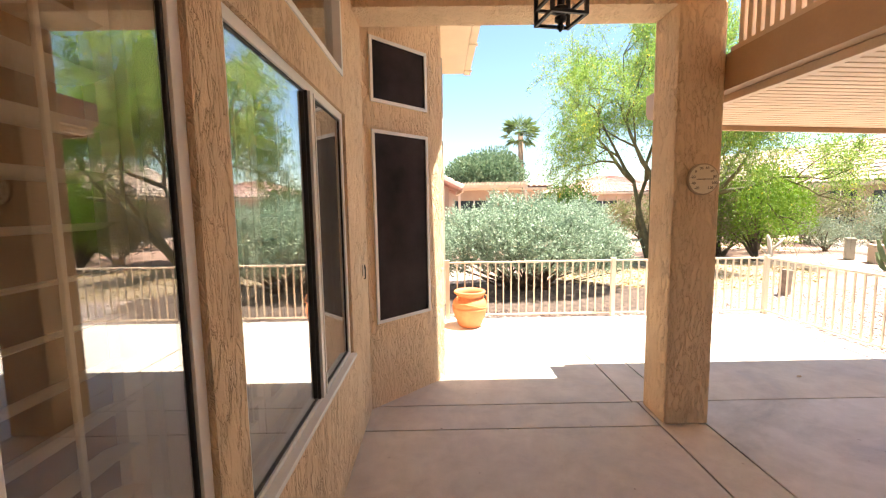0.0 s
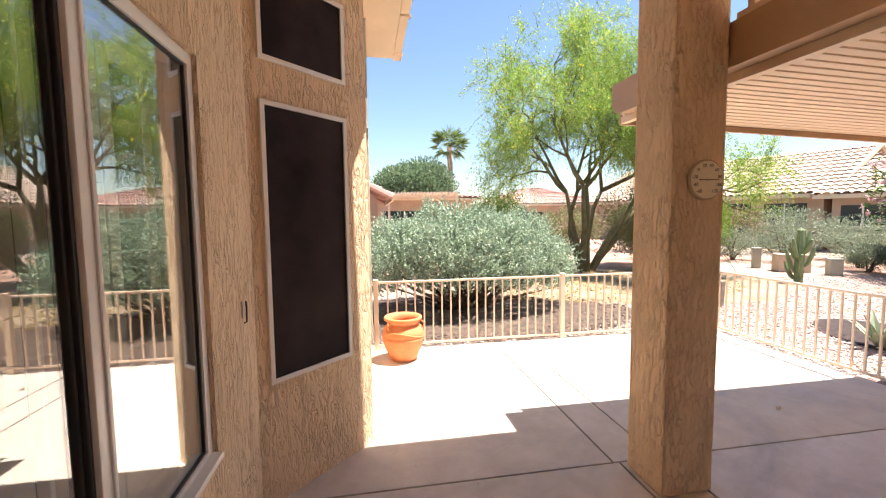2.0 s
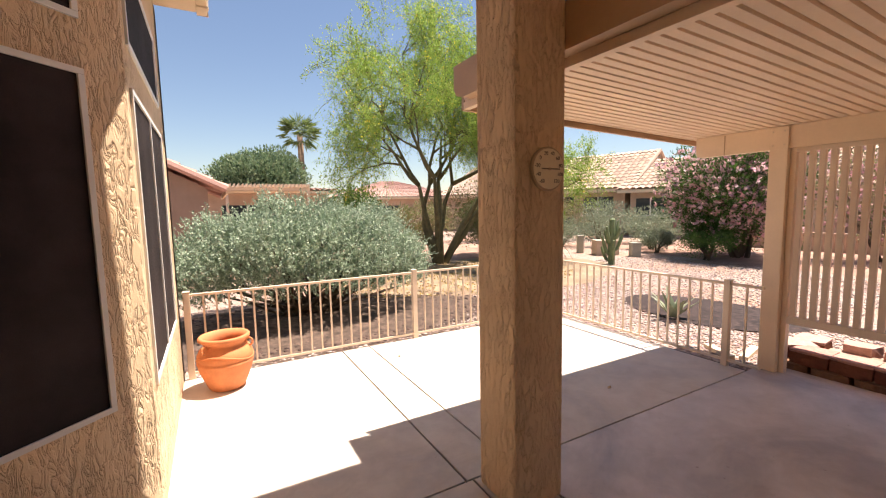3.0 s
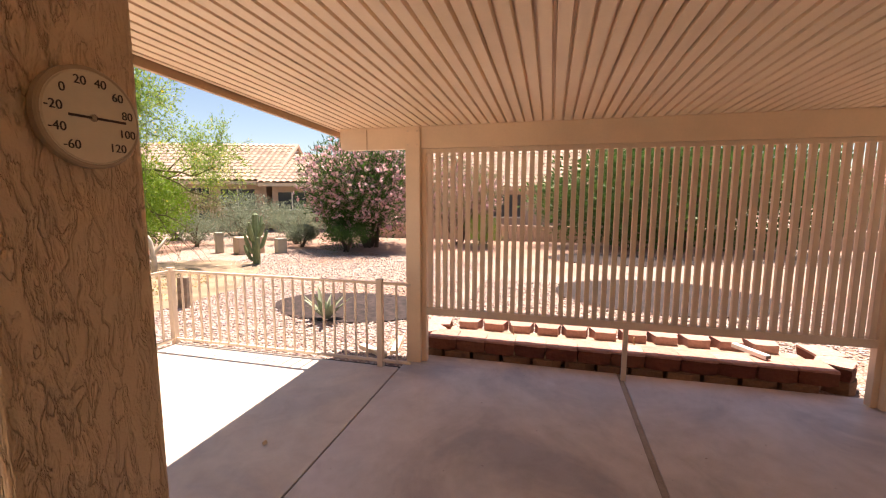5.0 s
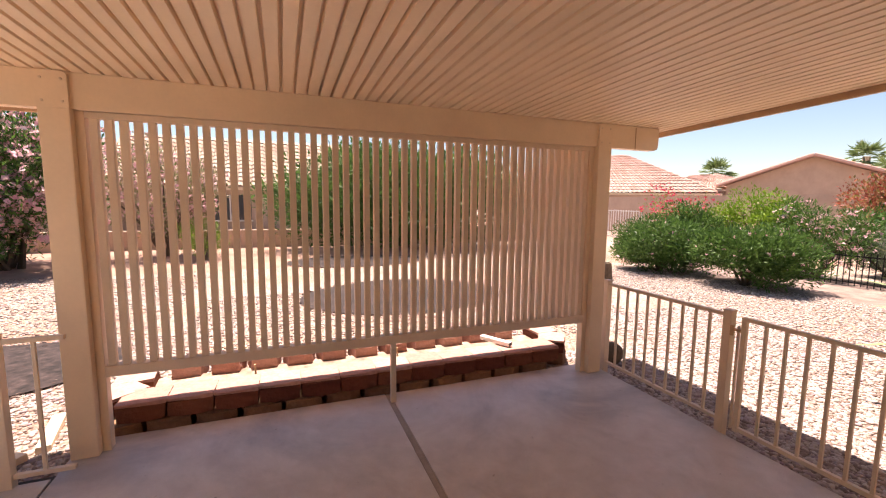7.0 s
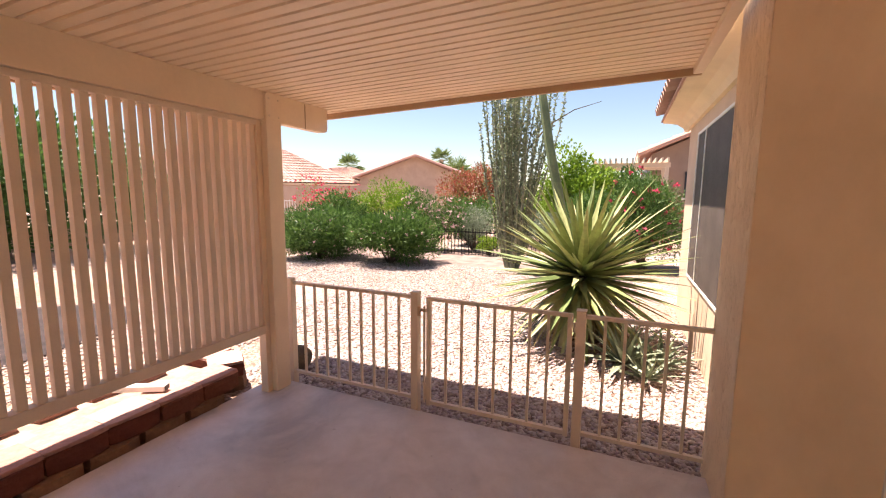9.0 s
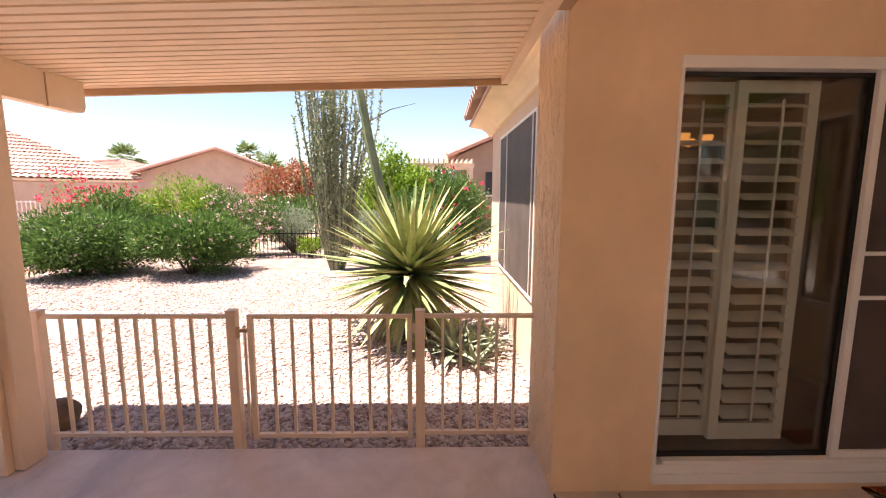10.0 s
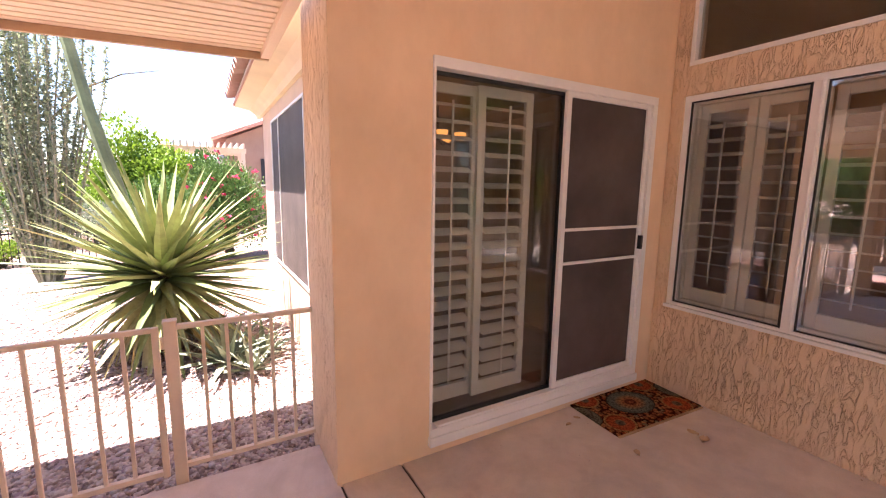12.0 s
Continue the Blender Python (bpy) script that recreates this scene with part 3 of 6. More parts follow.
def screen_window(name, label, ax, ay, dx, dy, u0, u1, z0, z1, bars=(), pale=False):
    """A dark sun screen in a thin white frame, proud of the wall; pale puts sunlight into its colour."""
    w_ = thing(name, label, "window screen", ax, ay, 0, kind="structure", rz=math.degrees(math.atan2(dy, dx)))

    def place(a, b, d0, d1, c, d):
        return box(a, -d1, c, b, -d0, d, 0.002)
    ring_frame(w_, u0 - 0.012, u1 + 0.012, z0 - 0.012, z1 + 0.012, 0.026, -0.02, 0.014, place, M_WHITE)
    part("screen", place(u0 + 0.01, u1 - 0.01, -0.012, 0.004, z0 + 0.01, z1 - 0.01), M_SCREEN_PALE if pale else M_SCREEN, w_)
    for b in bars:
        part("bar", place(b - 0.01, b + 0.01, 0.004, 0.014, z0 + 0.014, z1 - 0.014), M_WHITE, w_)
    return w_


LS = "dark brown sun screen in a thin white frame"
screen_window("window_5", LS, BAY_A.x, BAY_A.y, BAY_D.x, BAY_D.y, 0.085, 0.655, 0.70, 2.21)
screen_window("window_6", LS, BAY_A.x, BAY_A.y, BAY_D.x, BAY_D.y, 0.085, 0.655, 2.44, 2.90)
screen_window("window_7", LS, -0.115, 3.325, 0, 1, 0.12, 1.55, 0.70, 2.21, (0.83,))
screen_window("window_8", LS, -0.115, 3.325, 0, 1, 0.12, 1.55, 2.44, 2.95)
# sunlit screen: lightened by material colour, unlike the shaded screens above
screen_window("window_9", "large brown sun screen in a white frame on sunlit wall, sunlight put into its colour", 1.56, -5.2, 0, 1, 0.80, 2.75, 0.62, 2.26, (1.30, 2.62), True)

d1 = thing("door_1", "white sliding patio door with screen and shutters", "door", kind="structure")
x0, x1, z0, z1 = DOOR
for a, b, c, d in ((x0, x1, z0, z0 + 0.05), (x0, x1, z1 - 0.055, z1), (x0, x0 + 0.05, z0 + 0.05, z1 - 0.055), (x1 - 0.014, x1, z0 + 0.05, z1 - 0.055)):
    part("frame", place_s(a, b, -0.10, 0.015, c, d), M_WHITE, d1)
part("sill_board", place_s(x0 - 0.005, x1 + 0.005, -0.06, 0.03, z0 - 0.052, z0 + 0.002), M_WHITE, d1)
part("track", place_s(x0 + 0.05, x1 - 0.05, -0.03, 0.012, z0 + 0.05, z0 + 0.066), M_WHITE, d1)
XM = 0.30
zb0, zb1 = z0 + 0.052, z1 - 0.052
# fixed glass leaf
g = part("pane", place_s(XM + 0.02, x1 - 0.015, -0.062, -0.056, zb0, zb1), M_GLASS, d1)
g.visible_shadow = False
ring_frame(d1, XM, x1 - 0.014, zb0, zb1, 0.022, -0.072, -0.046, place_s, M_DARKMETAL, "gasket")
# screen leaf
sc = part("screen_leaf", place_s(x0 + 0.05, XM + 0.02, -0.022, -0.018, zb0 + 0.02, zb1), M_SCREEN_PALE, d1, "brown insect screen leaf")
for a, b, c, d in ((x0 + 0.05, x0 + 0.085, zb0 + 0.016, zb1), (XM - 0.01, XM + 0.03, zb0 + 0.016, zb1), (x0 + 0.085, XM - 0.01, zb0 + 0.016, zb0 + 0.055), (x0 + 0.085, XM - 0.01, zb1 - 0.035, zb1), (x0 + 0.085, XM - 0.01, 1.255, 1.275), (x0 + 0.085, XM - 0.01, 1.03, 1.05)):
    part("leaf_frame", place_s(a, b, -0.03, -0.004, c, d), M_WHITE, sc)
part("handle", place_s(x0 + 0.055, x0 + 0.085, -0.004, 0.022, 1.10, 1.20), M_BLACK, sc, "black plastic handle")
shutter_panel(d1, 0.47, 0.89, zb0 + 0.03, zb1 - 0.01, -0.17, place_s, -24, 0.092, 0.089)
shutter_panel(d1, 0.85, 1.27, zb0 + 0.03, zb1 - 0.01, -0.21, place_s, -24, 0.092, 0.089)

# ---- terracotta pot ----
pot = thing("terracotta_pot", "orange terracotta urn with ridges and ring handles", "pot", 0.24, 5.03, 0.0, rz=20)
prof = [(0.13, 0.0), (0.15, 0.015), (0.17, 0.06), (0.195, 0.12), (0.22, 0.19), (0.232, 0.24), (0.236, 0.262), (0.226, 0.27), (0.232, 0.29), (0.228, 0.33), (0.205, 0.375), (0.17, 0.405), (0.168, 0.42), (0.195, 0.445), (0.212, 0.458), (0.214, 0.478), (0.205, 0.49), (0.185, 0.488), (0.165, 0.45), (0.15, 0.40), (0.19, 0.33), (0.2, 0.24), (0.13, 0.06), (0.02, 0.05)]
part("body", lathe(prof, 36), M_TERRA, pot, smooth=True)
band = bmesh.new()
pts = []
for i in range(49):
    a = i / 48 * math.tau
    zz = 0.31 + 0.035 * math.sin(a * 2)
    pts.append((0.231 * math.cos(a), 0.231 * math.sin(a), zz))
part("swirl_ridge", tube(pts, 0.008, 6, band), M_TERRA, pot, smooth=True)
for a in (-35, 80, 200):
    ring = [(0.205 + 0.03 * math.cos(k / 16 * math.tau), 0, 0.405 + 0.036 * math.sin(k / 16 * math.tau)) for k in range(17)]
    h = tube(ring, 0.009, 6)
    bmesh.ops.transform(h, matrix=pose(0, 0, 0, 0, 0, a), verts=h.verts[:])
    part("ring_handle", h, M_TERRA, pot, smooth=True)


# ---- dial thermometer on the column ----
M_DIAL = painted("dial_face", (0.80, 0.70, 0.52), 0.5, 40, 0.06, 0.03)
M_RIM = painted("dial_rim", (0.50, 0.38, 0.25), 0.4, 60, 0.05, 0.05)
M_INK = painted("dial_ink", (0.09, 0.06, 0.04), 0.6, 60, 0.1, 0.02)
dial = thing("wall_thermometer", "round cream dial thermometer hung on the stucco column", "thermometer", 1.668, 2.398, 1.78)


def disc(r, depth, seg=40):
    b = lathe([(r - 0.004, 0), (r, 0.003), (r, depth - 0.003), (r - 0.004, depth)], seg)
    bmesh.ops.transform(b, matrix=pose(0, 0, 0, 90, 0, 0), verts=b.verts[:])
    return b


part("rim", disc(0.108, 0.022), M_RIM, dial)
face = disc(0.099, 0.004)
bmesh.ops.translate(face, vec=(0, -0.0205, 0), verts=face.verts[:])
face_ob = part("dial_face", face, M_DIAL, dial)


def lettering(txt, size, m, parent, material, extrude=0.0006):
    cu = bpy.data.curves.new("text", "FONT")
    cu.body, cu.size, cu.align_x, cu.align_y, cu.extrude = txt, size, "CENTER", "CENTER", extrude
    tmp = bpy.data.objects.new("text", cu)
    scene.collection.objects.link(tmp)
    me = bpy.data.meshes.new_from_object(tmp.evaluated_get(bpy.context.evaluated_depsgraph_get()))
    bpy.data.objects.remove(tmp)
    me.materials.clear()
    me.materials.append(material)
    ob = new("number", me)
    ob.parent = parent
    ob.matrix_basis = m
    return ob


for i, txt in enumerate(("-60", "-40", "-20", "0", "20", "40", "60", "80", "100", "120")):
    a = radians(232 - i * 31.5)
    lettering(txt, 0.026, pose(0.077 * math.cos(a), -0.0252, 0.077 * math.sin(a), 90, 0, 0), dial, M_INK)
part("needle", box(-0.05, -0.0275, -0.0025, 0.07, -0.0258, 0.0025), M_INK, dial, "thin dark pointer")
part("hub", disc(0.008, 0.004, 12), M_RIM, dial).location = (0, -0.0245, 0)

# ---- cable staple on the wall corner ----
hook = thing("wall_hook", "small dark metal hook on the stucco wall", "hook", W + 0.004, 2.50, 1.16)
part("bar", tube([(0.004, 0, -0.055), (0.016, 0.0, -0.05), (0.018, 0.0, 0.03), (0.012, 0.012, 0.045), (0.012, 0.02, 0.02)], 0.004, 6), M_DARKMETAL, hook)
part("back_plate", box(-0.004, -0.012, -0.03, 0.004, 0.03, 0.05, 0.002), M_BEIGE, hook)

# ---- lantern ----
M_AMBER = bpy.data.materials.new("lamp_glow")
M_AMBER.use_nodes = True
b_ = M_AMBER.node_tree.nodes["Principled BSDF"]
b_.inputs["Base Color"].default_value = (0.9, 0.5, 0.15, 1)
b_.inputs["Emission Color"].default_value = (1.0, 0.42, 0.1, 1)
b_.inputs["Emission Strength"].default_value = 0.18
lan = thing("hanging_lantern", "black iron box lantern with clear glass, hanging from the porch ceiling", "lantern", 0.28, 1.0, 2.25, rz=12)
s, h = 0.062, 0.26
for sx in (-1, 1):
    for sy in (-1, 1):
        part("corner_bar", box(sx * s - 0.006, sy * s - 0.006, 0, sx * s + 0.006, sy * s + 0.006, h, 0.001), M_BLACK, lan)
for zz in (0.0, 0.05, h - 0.012):
    for k in (-1, 1):
        part("cross_bar", box(-s, k * s - 0.005, zz, s, k * s + 0.005, zz + 0.01), M_BLACK, lan)
        part("cross_bar", box(k * s - 0.005, -s, zz, k * s + 0.005, s, zz + 0.01), M_BLACK, lan)
part("roof_cap", lathe([(0.10, 0.26), (0.098, 0.27), (0.05, 0.33), (0.02, 0.40), (0.015, 0.43)], 4), M_BLACK, lan)
part("stem", tube([(0, 0, 0.42), (0, 0, CEIL - 2.25 - 0.02)], 0.006, 8), M_BLACK, lan)
part("ceiling_rose", lathe([(0.06, CEIL - 2.25 - 0.03), (0.06, CEIL - 2.25)], 20), M_BLACK, lan)
part("candle_tube", lathe([(0.012, 0.02), (0.03, 0.03), (0.03, 0.04), (0.012, 0.05), (0.014, 0.14)], 12), M_BLACK, lan)
part("finial", lathe([(0.004, -0.035), (0.014, -0.02), (0.008, -0.008), (0.02, 0.0), (0.02, 0.012)], 12), M_BLACK, lan)

# ---- chandelier inside ----
ch = thing("chandelier", "lit chandelier with amber glass shades inside the room", "chandelier", 0.30, -2.6, 1.98)
part("stem", tube([(0, 0, 0.0), (0, 0, 0.32)], 0.008, 8), M_DARKMETAL, ch)
for k in range(5):
    a = k * 72
    v_ = Vector((math.cos(radians(a)), math.sin(radians(a)), 0))
    arm = part("arm", tube([(0, 0, 0.02), v_ * 0.12 + Vector((0, 0, -0.04)), v_ * 0.22 + Vector((0, 0, 0.0))], 0.006, 6), M_DARKMETAL, ch)
    sh_ = lathe([(0.02, 0), (0.045, 0.02), (0.06, 0.07), (0.055, 0.072), (0.04, 0.025)], 14)
    bmesh.ops.translate(sh_, vec=v_ * 0.22, verts=sh_.verts[:])
    part("shade", sh_, M_AMBER, arm, "amber glass shade")

# ---- door mat and dry leaves ----


def mat_weave():
    m = mat("mat_weave", (0.3, 0.1, 0.05), 0.95, spec=0.05)
    v = coords(m)
    sep = node(m, "ShaderNodeSeparateXYZ")
    link(m, v, sep.inputs[0])
    def reach(a, b):
        comb = node(m, "ShaderNodeCombineXYZ")
        link(m, a, comb.inputs[0])
        link(m, b, comb.inputs[1])
        far = node(m, "ShaderNodeVectorMath")
        far.operation = "LENGTH"
        link(m, comb.outputs[0], far.inputs[0])
        return far.outputs["Value"]

    def choose(fac, a, b):
        x = mul(m, a, b, mode="MIX")
        link(m, fac, x.node.inputs[0])
        return x

    ax, ay = math_node(m, "ABSOLUTE", sep.outputs[0]), math_node(m, "ABSOLUTE", sep.outputs[1])
    centre = reach(math_node(m, "DIVIDE", ax, v=0.185), math_node(m, "DIVIDE", ay, v=0.15))
    corner = reach(math_node(m, "SUBTRACT", ax, v=0.29), math_node(m, "SUBTRACT", ay, v=0.16))
    side_ = reach(math_node(m, "SUBTRACT", ax, v=0.43), math_node(m, "MULTIPLY", ay, v=0.7))
    medal = ramp(m, centre, [(0.0, (0.42, 0.14, 0.06)), (0.2, (0.10, 0.03, 0.02)), (0.3, (0.40, 0.16, 0.07)), (0.5, (0.34, 0.20, 0.11)), (0.66, (0.16, 0.17, 0.13)), (0.9, (0.13, 0.15, 0.11)), (1.0, (0.05, 0.03, 0.02))])
    rose = ramp(m, math_node(m, "MULTIPLY", corner, v=9.0), [(0.0, (0.08, 0.07, 0.05)), (0.25, (0.20, 0.16, 0.10)), (0.35, (0.45, 0.12, 0.05)), (0.75, (0.38, 0.08, 0.035)), (0.9, (0.42, 0.25, 0.10)), (1.0, (0.05, 0.02, 0.015))])
    vo = node(m, "ShaderNodeTexVoronoi", Scale=30.0, Randomness=0.8)
    link(m, v, vo.inputs["Vector"])
    pick_ = node(m, "ShaderNodeSeparateColor")
    link(m, vo.outputs["Color"], pick_.inputs[0])
    leafs = ramp(m, pick_.outputs[0], [(0.0, (0.40, 0.10, 0.04)), (0.4, (0.44, 0.22, 0.09)), (0.7, (0.30, 0.09, 0.04)), (1.0, (0.20, 0.17, 0.10))])
    edge_ = ramp(m, vo.outputs["Distance"], [(0.42, (1, 1, 1)), (0.58, (0.16, 0.09, 0.07))])
    c = mul(m, leafs, edge_)
    c = choose(math_node(m, "LESS_THAN", corner, v=0.105), c, rose)
    c = choose(math_node(m, "LESS_THAN", side_, v=0.085), c, ramp(m, side_, [(0.0, (0.10, 0.09, 0.06)), (0.07, (0.16, 0.16, 0.11)), (0.085, (0.06, 0.03, 0.02))]))
    c = choose(math_node(m, "LESS_THAN", centre, v=1.0), c, medal)
    fine_ = node(m, "ShaderNodeTexVoronoi", Scale=75.0, Randomness=0.9)
    link(m, v, fine_.inputs["Vector"])
    c = mul(m, c, ramp(m, fine_.outputs["Distance"], [(0.4, (1.1, 1.05, 1.0)), (0.7, (0.5, 0.42, 0.38))]))
    wv = noise_tex(m, v, 420, 1)
    base(m, mul(m, c, ramp(m, wv, [(0.3, (0.6, 0.6, 0.6)), (0.7, (1.15, 1.15, 1.15))])))
    bump(m, wv, 0.8, 0.004)
    return m


dm = thing("door_mat", "red and brown patterned woven door mat on the concrete", "door mat", -0.275, -0.705, 0.0, rz=-3)
part("woven_face", box(-0.425, -0.255, 0.001, 0.425, 0.255, 0.014, 0.004), mat_weave(), dm)
part("fringe", box(-0.425, 0.256, 0.001, 0.425, 0.272, 0.008, 0.002), painted("mat_fringe", (0.45, 0.3, 0.16), 0.9, 200, 0.2, 0.5), dm)

M_DRY = island_mat("dry_leaf", [(0.0, (0.5, 0.34, 0.2)), (1.0, (0.62, 0.47, 0.3))], 0.8)


def dry_leaf(x, y, rz, s):
    b = bmesh.new()
    n = 7
    rows_ = []
    for i in range(n):
        t = i / (n - 1)
        w_ = 0.34 * math.sin(math.pi * (0.08 + 0.9 * t)) * (1 - 0.2 * t)
        zc = 0.25 * (t - 0.4) ** 2
        rows_.append([b.verts.new((t - 0.5, -w_, zc + 0.14)), b.verts.new((t - 0.5, 0, zc + 0.02)), b.verts.new((t - 0.5, w_, zc + 0.18))])
    for p_, q_ in zip(rows_, rows_[1:]):
        for k in range(2):
            b.faces.new((p_[k], p_[k + 1], q_[k + 1], q_[k]))
    ob = tagged(finish("dry_leaf", b, M_DRY, smooth=True), "curled dry brown leaf on the concrete", "leaf", "dry leaves on the patio")
    ob.matrix_basis = pose(x, y, 0.0005, 0, 0, rz) @ Matrix.Scale(s, 4)


for x, y, rz, s in ((-0.28, -0.19, 20, 0.09), (-0.30, -0.27, 100, 0.07), (0.20, -0.31, 60, 0.06), (0.33, -0.72, 10, 0.05), (0.22, -0.75, 130, 0.045), (2.1, 3.3, 50, 0.05), (3.15, 3.18, 20, 0.055), (1.9, 4.9, 80, 0.05)):
    dry_leaf(x, y, rz, s)

# ---- raised planter of rough blocks ----
M_BLOCK = random_mat("red_split_block", [(0.0, (0.15, 0.05, 0.035)), (0.5, (0.20, 0.07, 0.045)), (1.0, (0.24, 0.10, 0.06))], 0.9, 26, 0.8, 0.02)
M_BLOCK_LOW = random_mat("brown_split_block", [(0.0, (0.20, 0.11, 0.07)), (1.0, (0.30, 0.17, 0.10))], 0.9, 26, 0.9, 0.02)
M_CAP = random_mat("pink_cap_block", [(0.0, (0.44, 0.23, 0.19)), (0.5, (0.54, 0.33, 0.28)), (1.0, (0.48, 0.24, 0.19))], 0.9, 30, 0.5, 0.01)
M_SOIL = painted("planter_soil", (0.42, 0.30, 0.23), 0.95, 30, 0.25, 0.8, 8)


def rough_block(length, depth, height, seed, bulge=0.02, taper=0.0):
    rnd = random.Random(seed)
    b = bmesh.new()
    bmesh.ops.create_cube(b, size=1)
    bmesh.ops.subdivide_edges(b, edges=b.edges[:], cuts=2, use_grid_fill=True)
    for v_ in b.verts:
        x, y, z = v_.co
        k = 1 - taper * (x + 0.5)
        f = 1.0 if x < -0.4 else 0.0
        edge = 1 - 0.10 * (abs(y) > 0.4) - 0.0
        v_.co = (x * depth - f * bulge * (1 - 4 * y * y * 0.8) + rnd.uniform(-1, 1) * 0.006, y * length * k + rnd.uniform(-1, 1) * 0.004, z * height * (edge if f else 1) + rnd.uniform(-1, 1) * 0.003)
    return b


planter = thing("raised_planter", "low planter of rough red retaining blocks with pale caps", "planter", 0, 0, GROUND)
lows = [part("block", rough_block(0.265, 0.22, 0.125, 10 + i, 0.05), M_BLOCK_LOW, planter) for i in range(3)]
tops = [part("block", rough_block(0.284, 0.24, 0.11, 20 + i, 0.022), M_BLOCK, planter) for i in range(3)]
caps = [part("cap", rough_block(0.292, 0.25, 0.022, 30 + i, 0.008), M_CAP, planter) for i in range(3)]
backs = [part("cap", rough_block(0.29, 0.2, 0.12, 40 + i, 0.01, 0.28), M_CAP, planter) for i in range(2)]
used = set()


def lay(kind, m_, name):
    src = kind[len(used) % len(kind)]
    used.add(len(used))
    if src.name not in placed:
        placed.add(src.name)
        src.matrix_basis = m_
        return
    share(name, src, planter, m_)


placed = set()
rnd = random.Random(5)
for i in range(12):
    yy = 2.46 - i * 0.298
    lay(lows, pose(5.10 + rnd.uniform(-0.01, 0.01), yy + 0.13, 0.0625, 0, 0, rnd.uniform(-2, 2)), "block")
    lay(tops, pose(5.115 + rnd.uniform(-0.008, 0.008), yy, 0.18, 0, 0, rnd.uniform(-1.5, 1.5)), "block")
    lay(caps, pose(5.12, yy, 0.246, 0, rnd.uniform(-1, 1), rnd.uniform(-1.5, 1.5)), "cap")
for i in range(11):
    lay(backs, pose(5.70 + rnd.uniform(-0.01, 0.01), 2.3 - i * 0.30, 0.19, 0, 0, 180 + rnd.uniform(-2, 2)), "cap")
for x, y, a in ((5.28, -1.08, 55), (5.55, -1.12, 95), (5.30, 2.66, -50), (5.56, 2.62, -85)):
    lay(tops, pose(x, y, 0.18, 0, 0, a), "block")
    lay(caps, pose(x, y, 0.246, 0, 0, a), "cap")
    lay(lows, pose(x, y, 0.0625, 0, 0, a), "block")
part("soil", box(5.2, -1.0, 0.0, 5.66, 2.6, 0.165, 0.01), M_SOIL, planter)
for yy in (1.75, 0.55):
    part("stake", tube([(5.36, yy, 0.1), (5.355, yy + 0.01, 0.30)], 0.008, 6), M_FASCIA, planter)
pipe = thing("downspout_piece", "white metal downspout length lying on the planter", "downspout", 5.27, -0.42, 0.19, rz=-62)
part("sleeve", box(-0.03, -0.17, 0.005, 0.03, 0.17, 0.045, 0.006), M_WHITE, pipe)
part("dark_end", box(-0.025, -0.175, 0.01, 0.025, -0.168, 0.04), M_DARKMETAL, pipe)
for x, y, rz, l in ((5.02, 3.25, 60, 0.42), (5.25, 3.05, 12, 0.5)):
    o = tagged(finish("timber_offcut", box(-l / 2, -0.04, 0, l / 2, 0.04, 0.05, 0.006), M_CORNICE), "pale board offcut lying on the gravel", "board", "boards on the gravel")
    o.matrix_basis = pose(x, y, GROUND, 0, 0, rz)

# ---- things in the yard ----
M_BOX = painted("utility_box_paint", (0.42, 0.40, 0.32), 0.6, 40, 0.08, 0.1)
M_TANBOX = painted("tan_box_paint", (0.55, 0.42, 0.31), 0.6, 40, 0.08, 0.1)


def utility_box(x, y, w_, d_, h_, m_, label):
    u = thing("utility_box", label, "utility box", x, y, GROUND, "utility boxes", rz=-30)
    part("body", box(-w_ / 2, -d_ / 2, 0, w_ / 2, d_ / 2, h_ * 0.85, 0.012), m_, u)
    part("lid", box(-w_ / 2 - 0.01, -d_ / 2 - 0.01, h_ * 0.855, w_ / 2 + 0.01, d_ / 2 + 0.01, h_, 0.015), m_, u)


utility_box(11.5, 11.2, 0.2, 0.2, 0.62, M_BOX, "narrow grey-green utility pedestal on the gravel")
utility_box(11.7, 10.3, 0.75, 0.5, 0.5, M_TANBOX, "low tan utility cabinet on the gravel")
utility_box(12.0, 9.4, 0.28, 0.28, 0.45, M_BOX, "small grey-green utility pedestal on the gravel")
M_WOOD = painted("weathered_wood", (0.30, 0.23, 0.17), 0.85, 30, 0.2, 0.6, 10)
M_BARK = painted("bark", (0.16, 0.11, 0.07), 0.9, 35, 0.25, 0.9, 8)
M_GREENBARK = painted("green_bark", (0.15, 0.13, 0.06), 0.8, 30, 0.2, 0.6, 6)
M_BONE = painted("bleached_branch", (0.62, 0.55, 0.45), 0.85, 30, 0.12, 0.4, 8)
post_ = tagged(finish("wooden_stump", box(-0.07, -0.07, 0, 0.07, 0.07, 0.48, 0.012), M_WOOD), "short weathered wooden post standing in gravel", "post")
post_.matrix_basis = pose(6.0, 6.8, GROUND, 2, 1, 20)
br = thing("bleached_branch", "white bleached forked branch standing in the gravel", "branch", 8.1, 9.8, GROUND)
part("trunk", tube([(0, 0, -0.05), (0.02, 0, 0.35), (-0.02, 0.02, 0.72), (-0.06, 0.03, 0.86)], [0.06, 0.05, 0.045, 0.02], 8), M_BONE, br, smooth=True)
part("limb", tube([(0.01, 0, 0.42), (0.16, -0.05, 0.62), (0.28, -0.1, 0.80)], [0.04, 0.03, 0.015], 7), M_BONE, br, smooth=True)
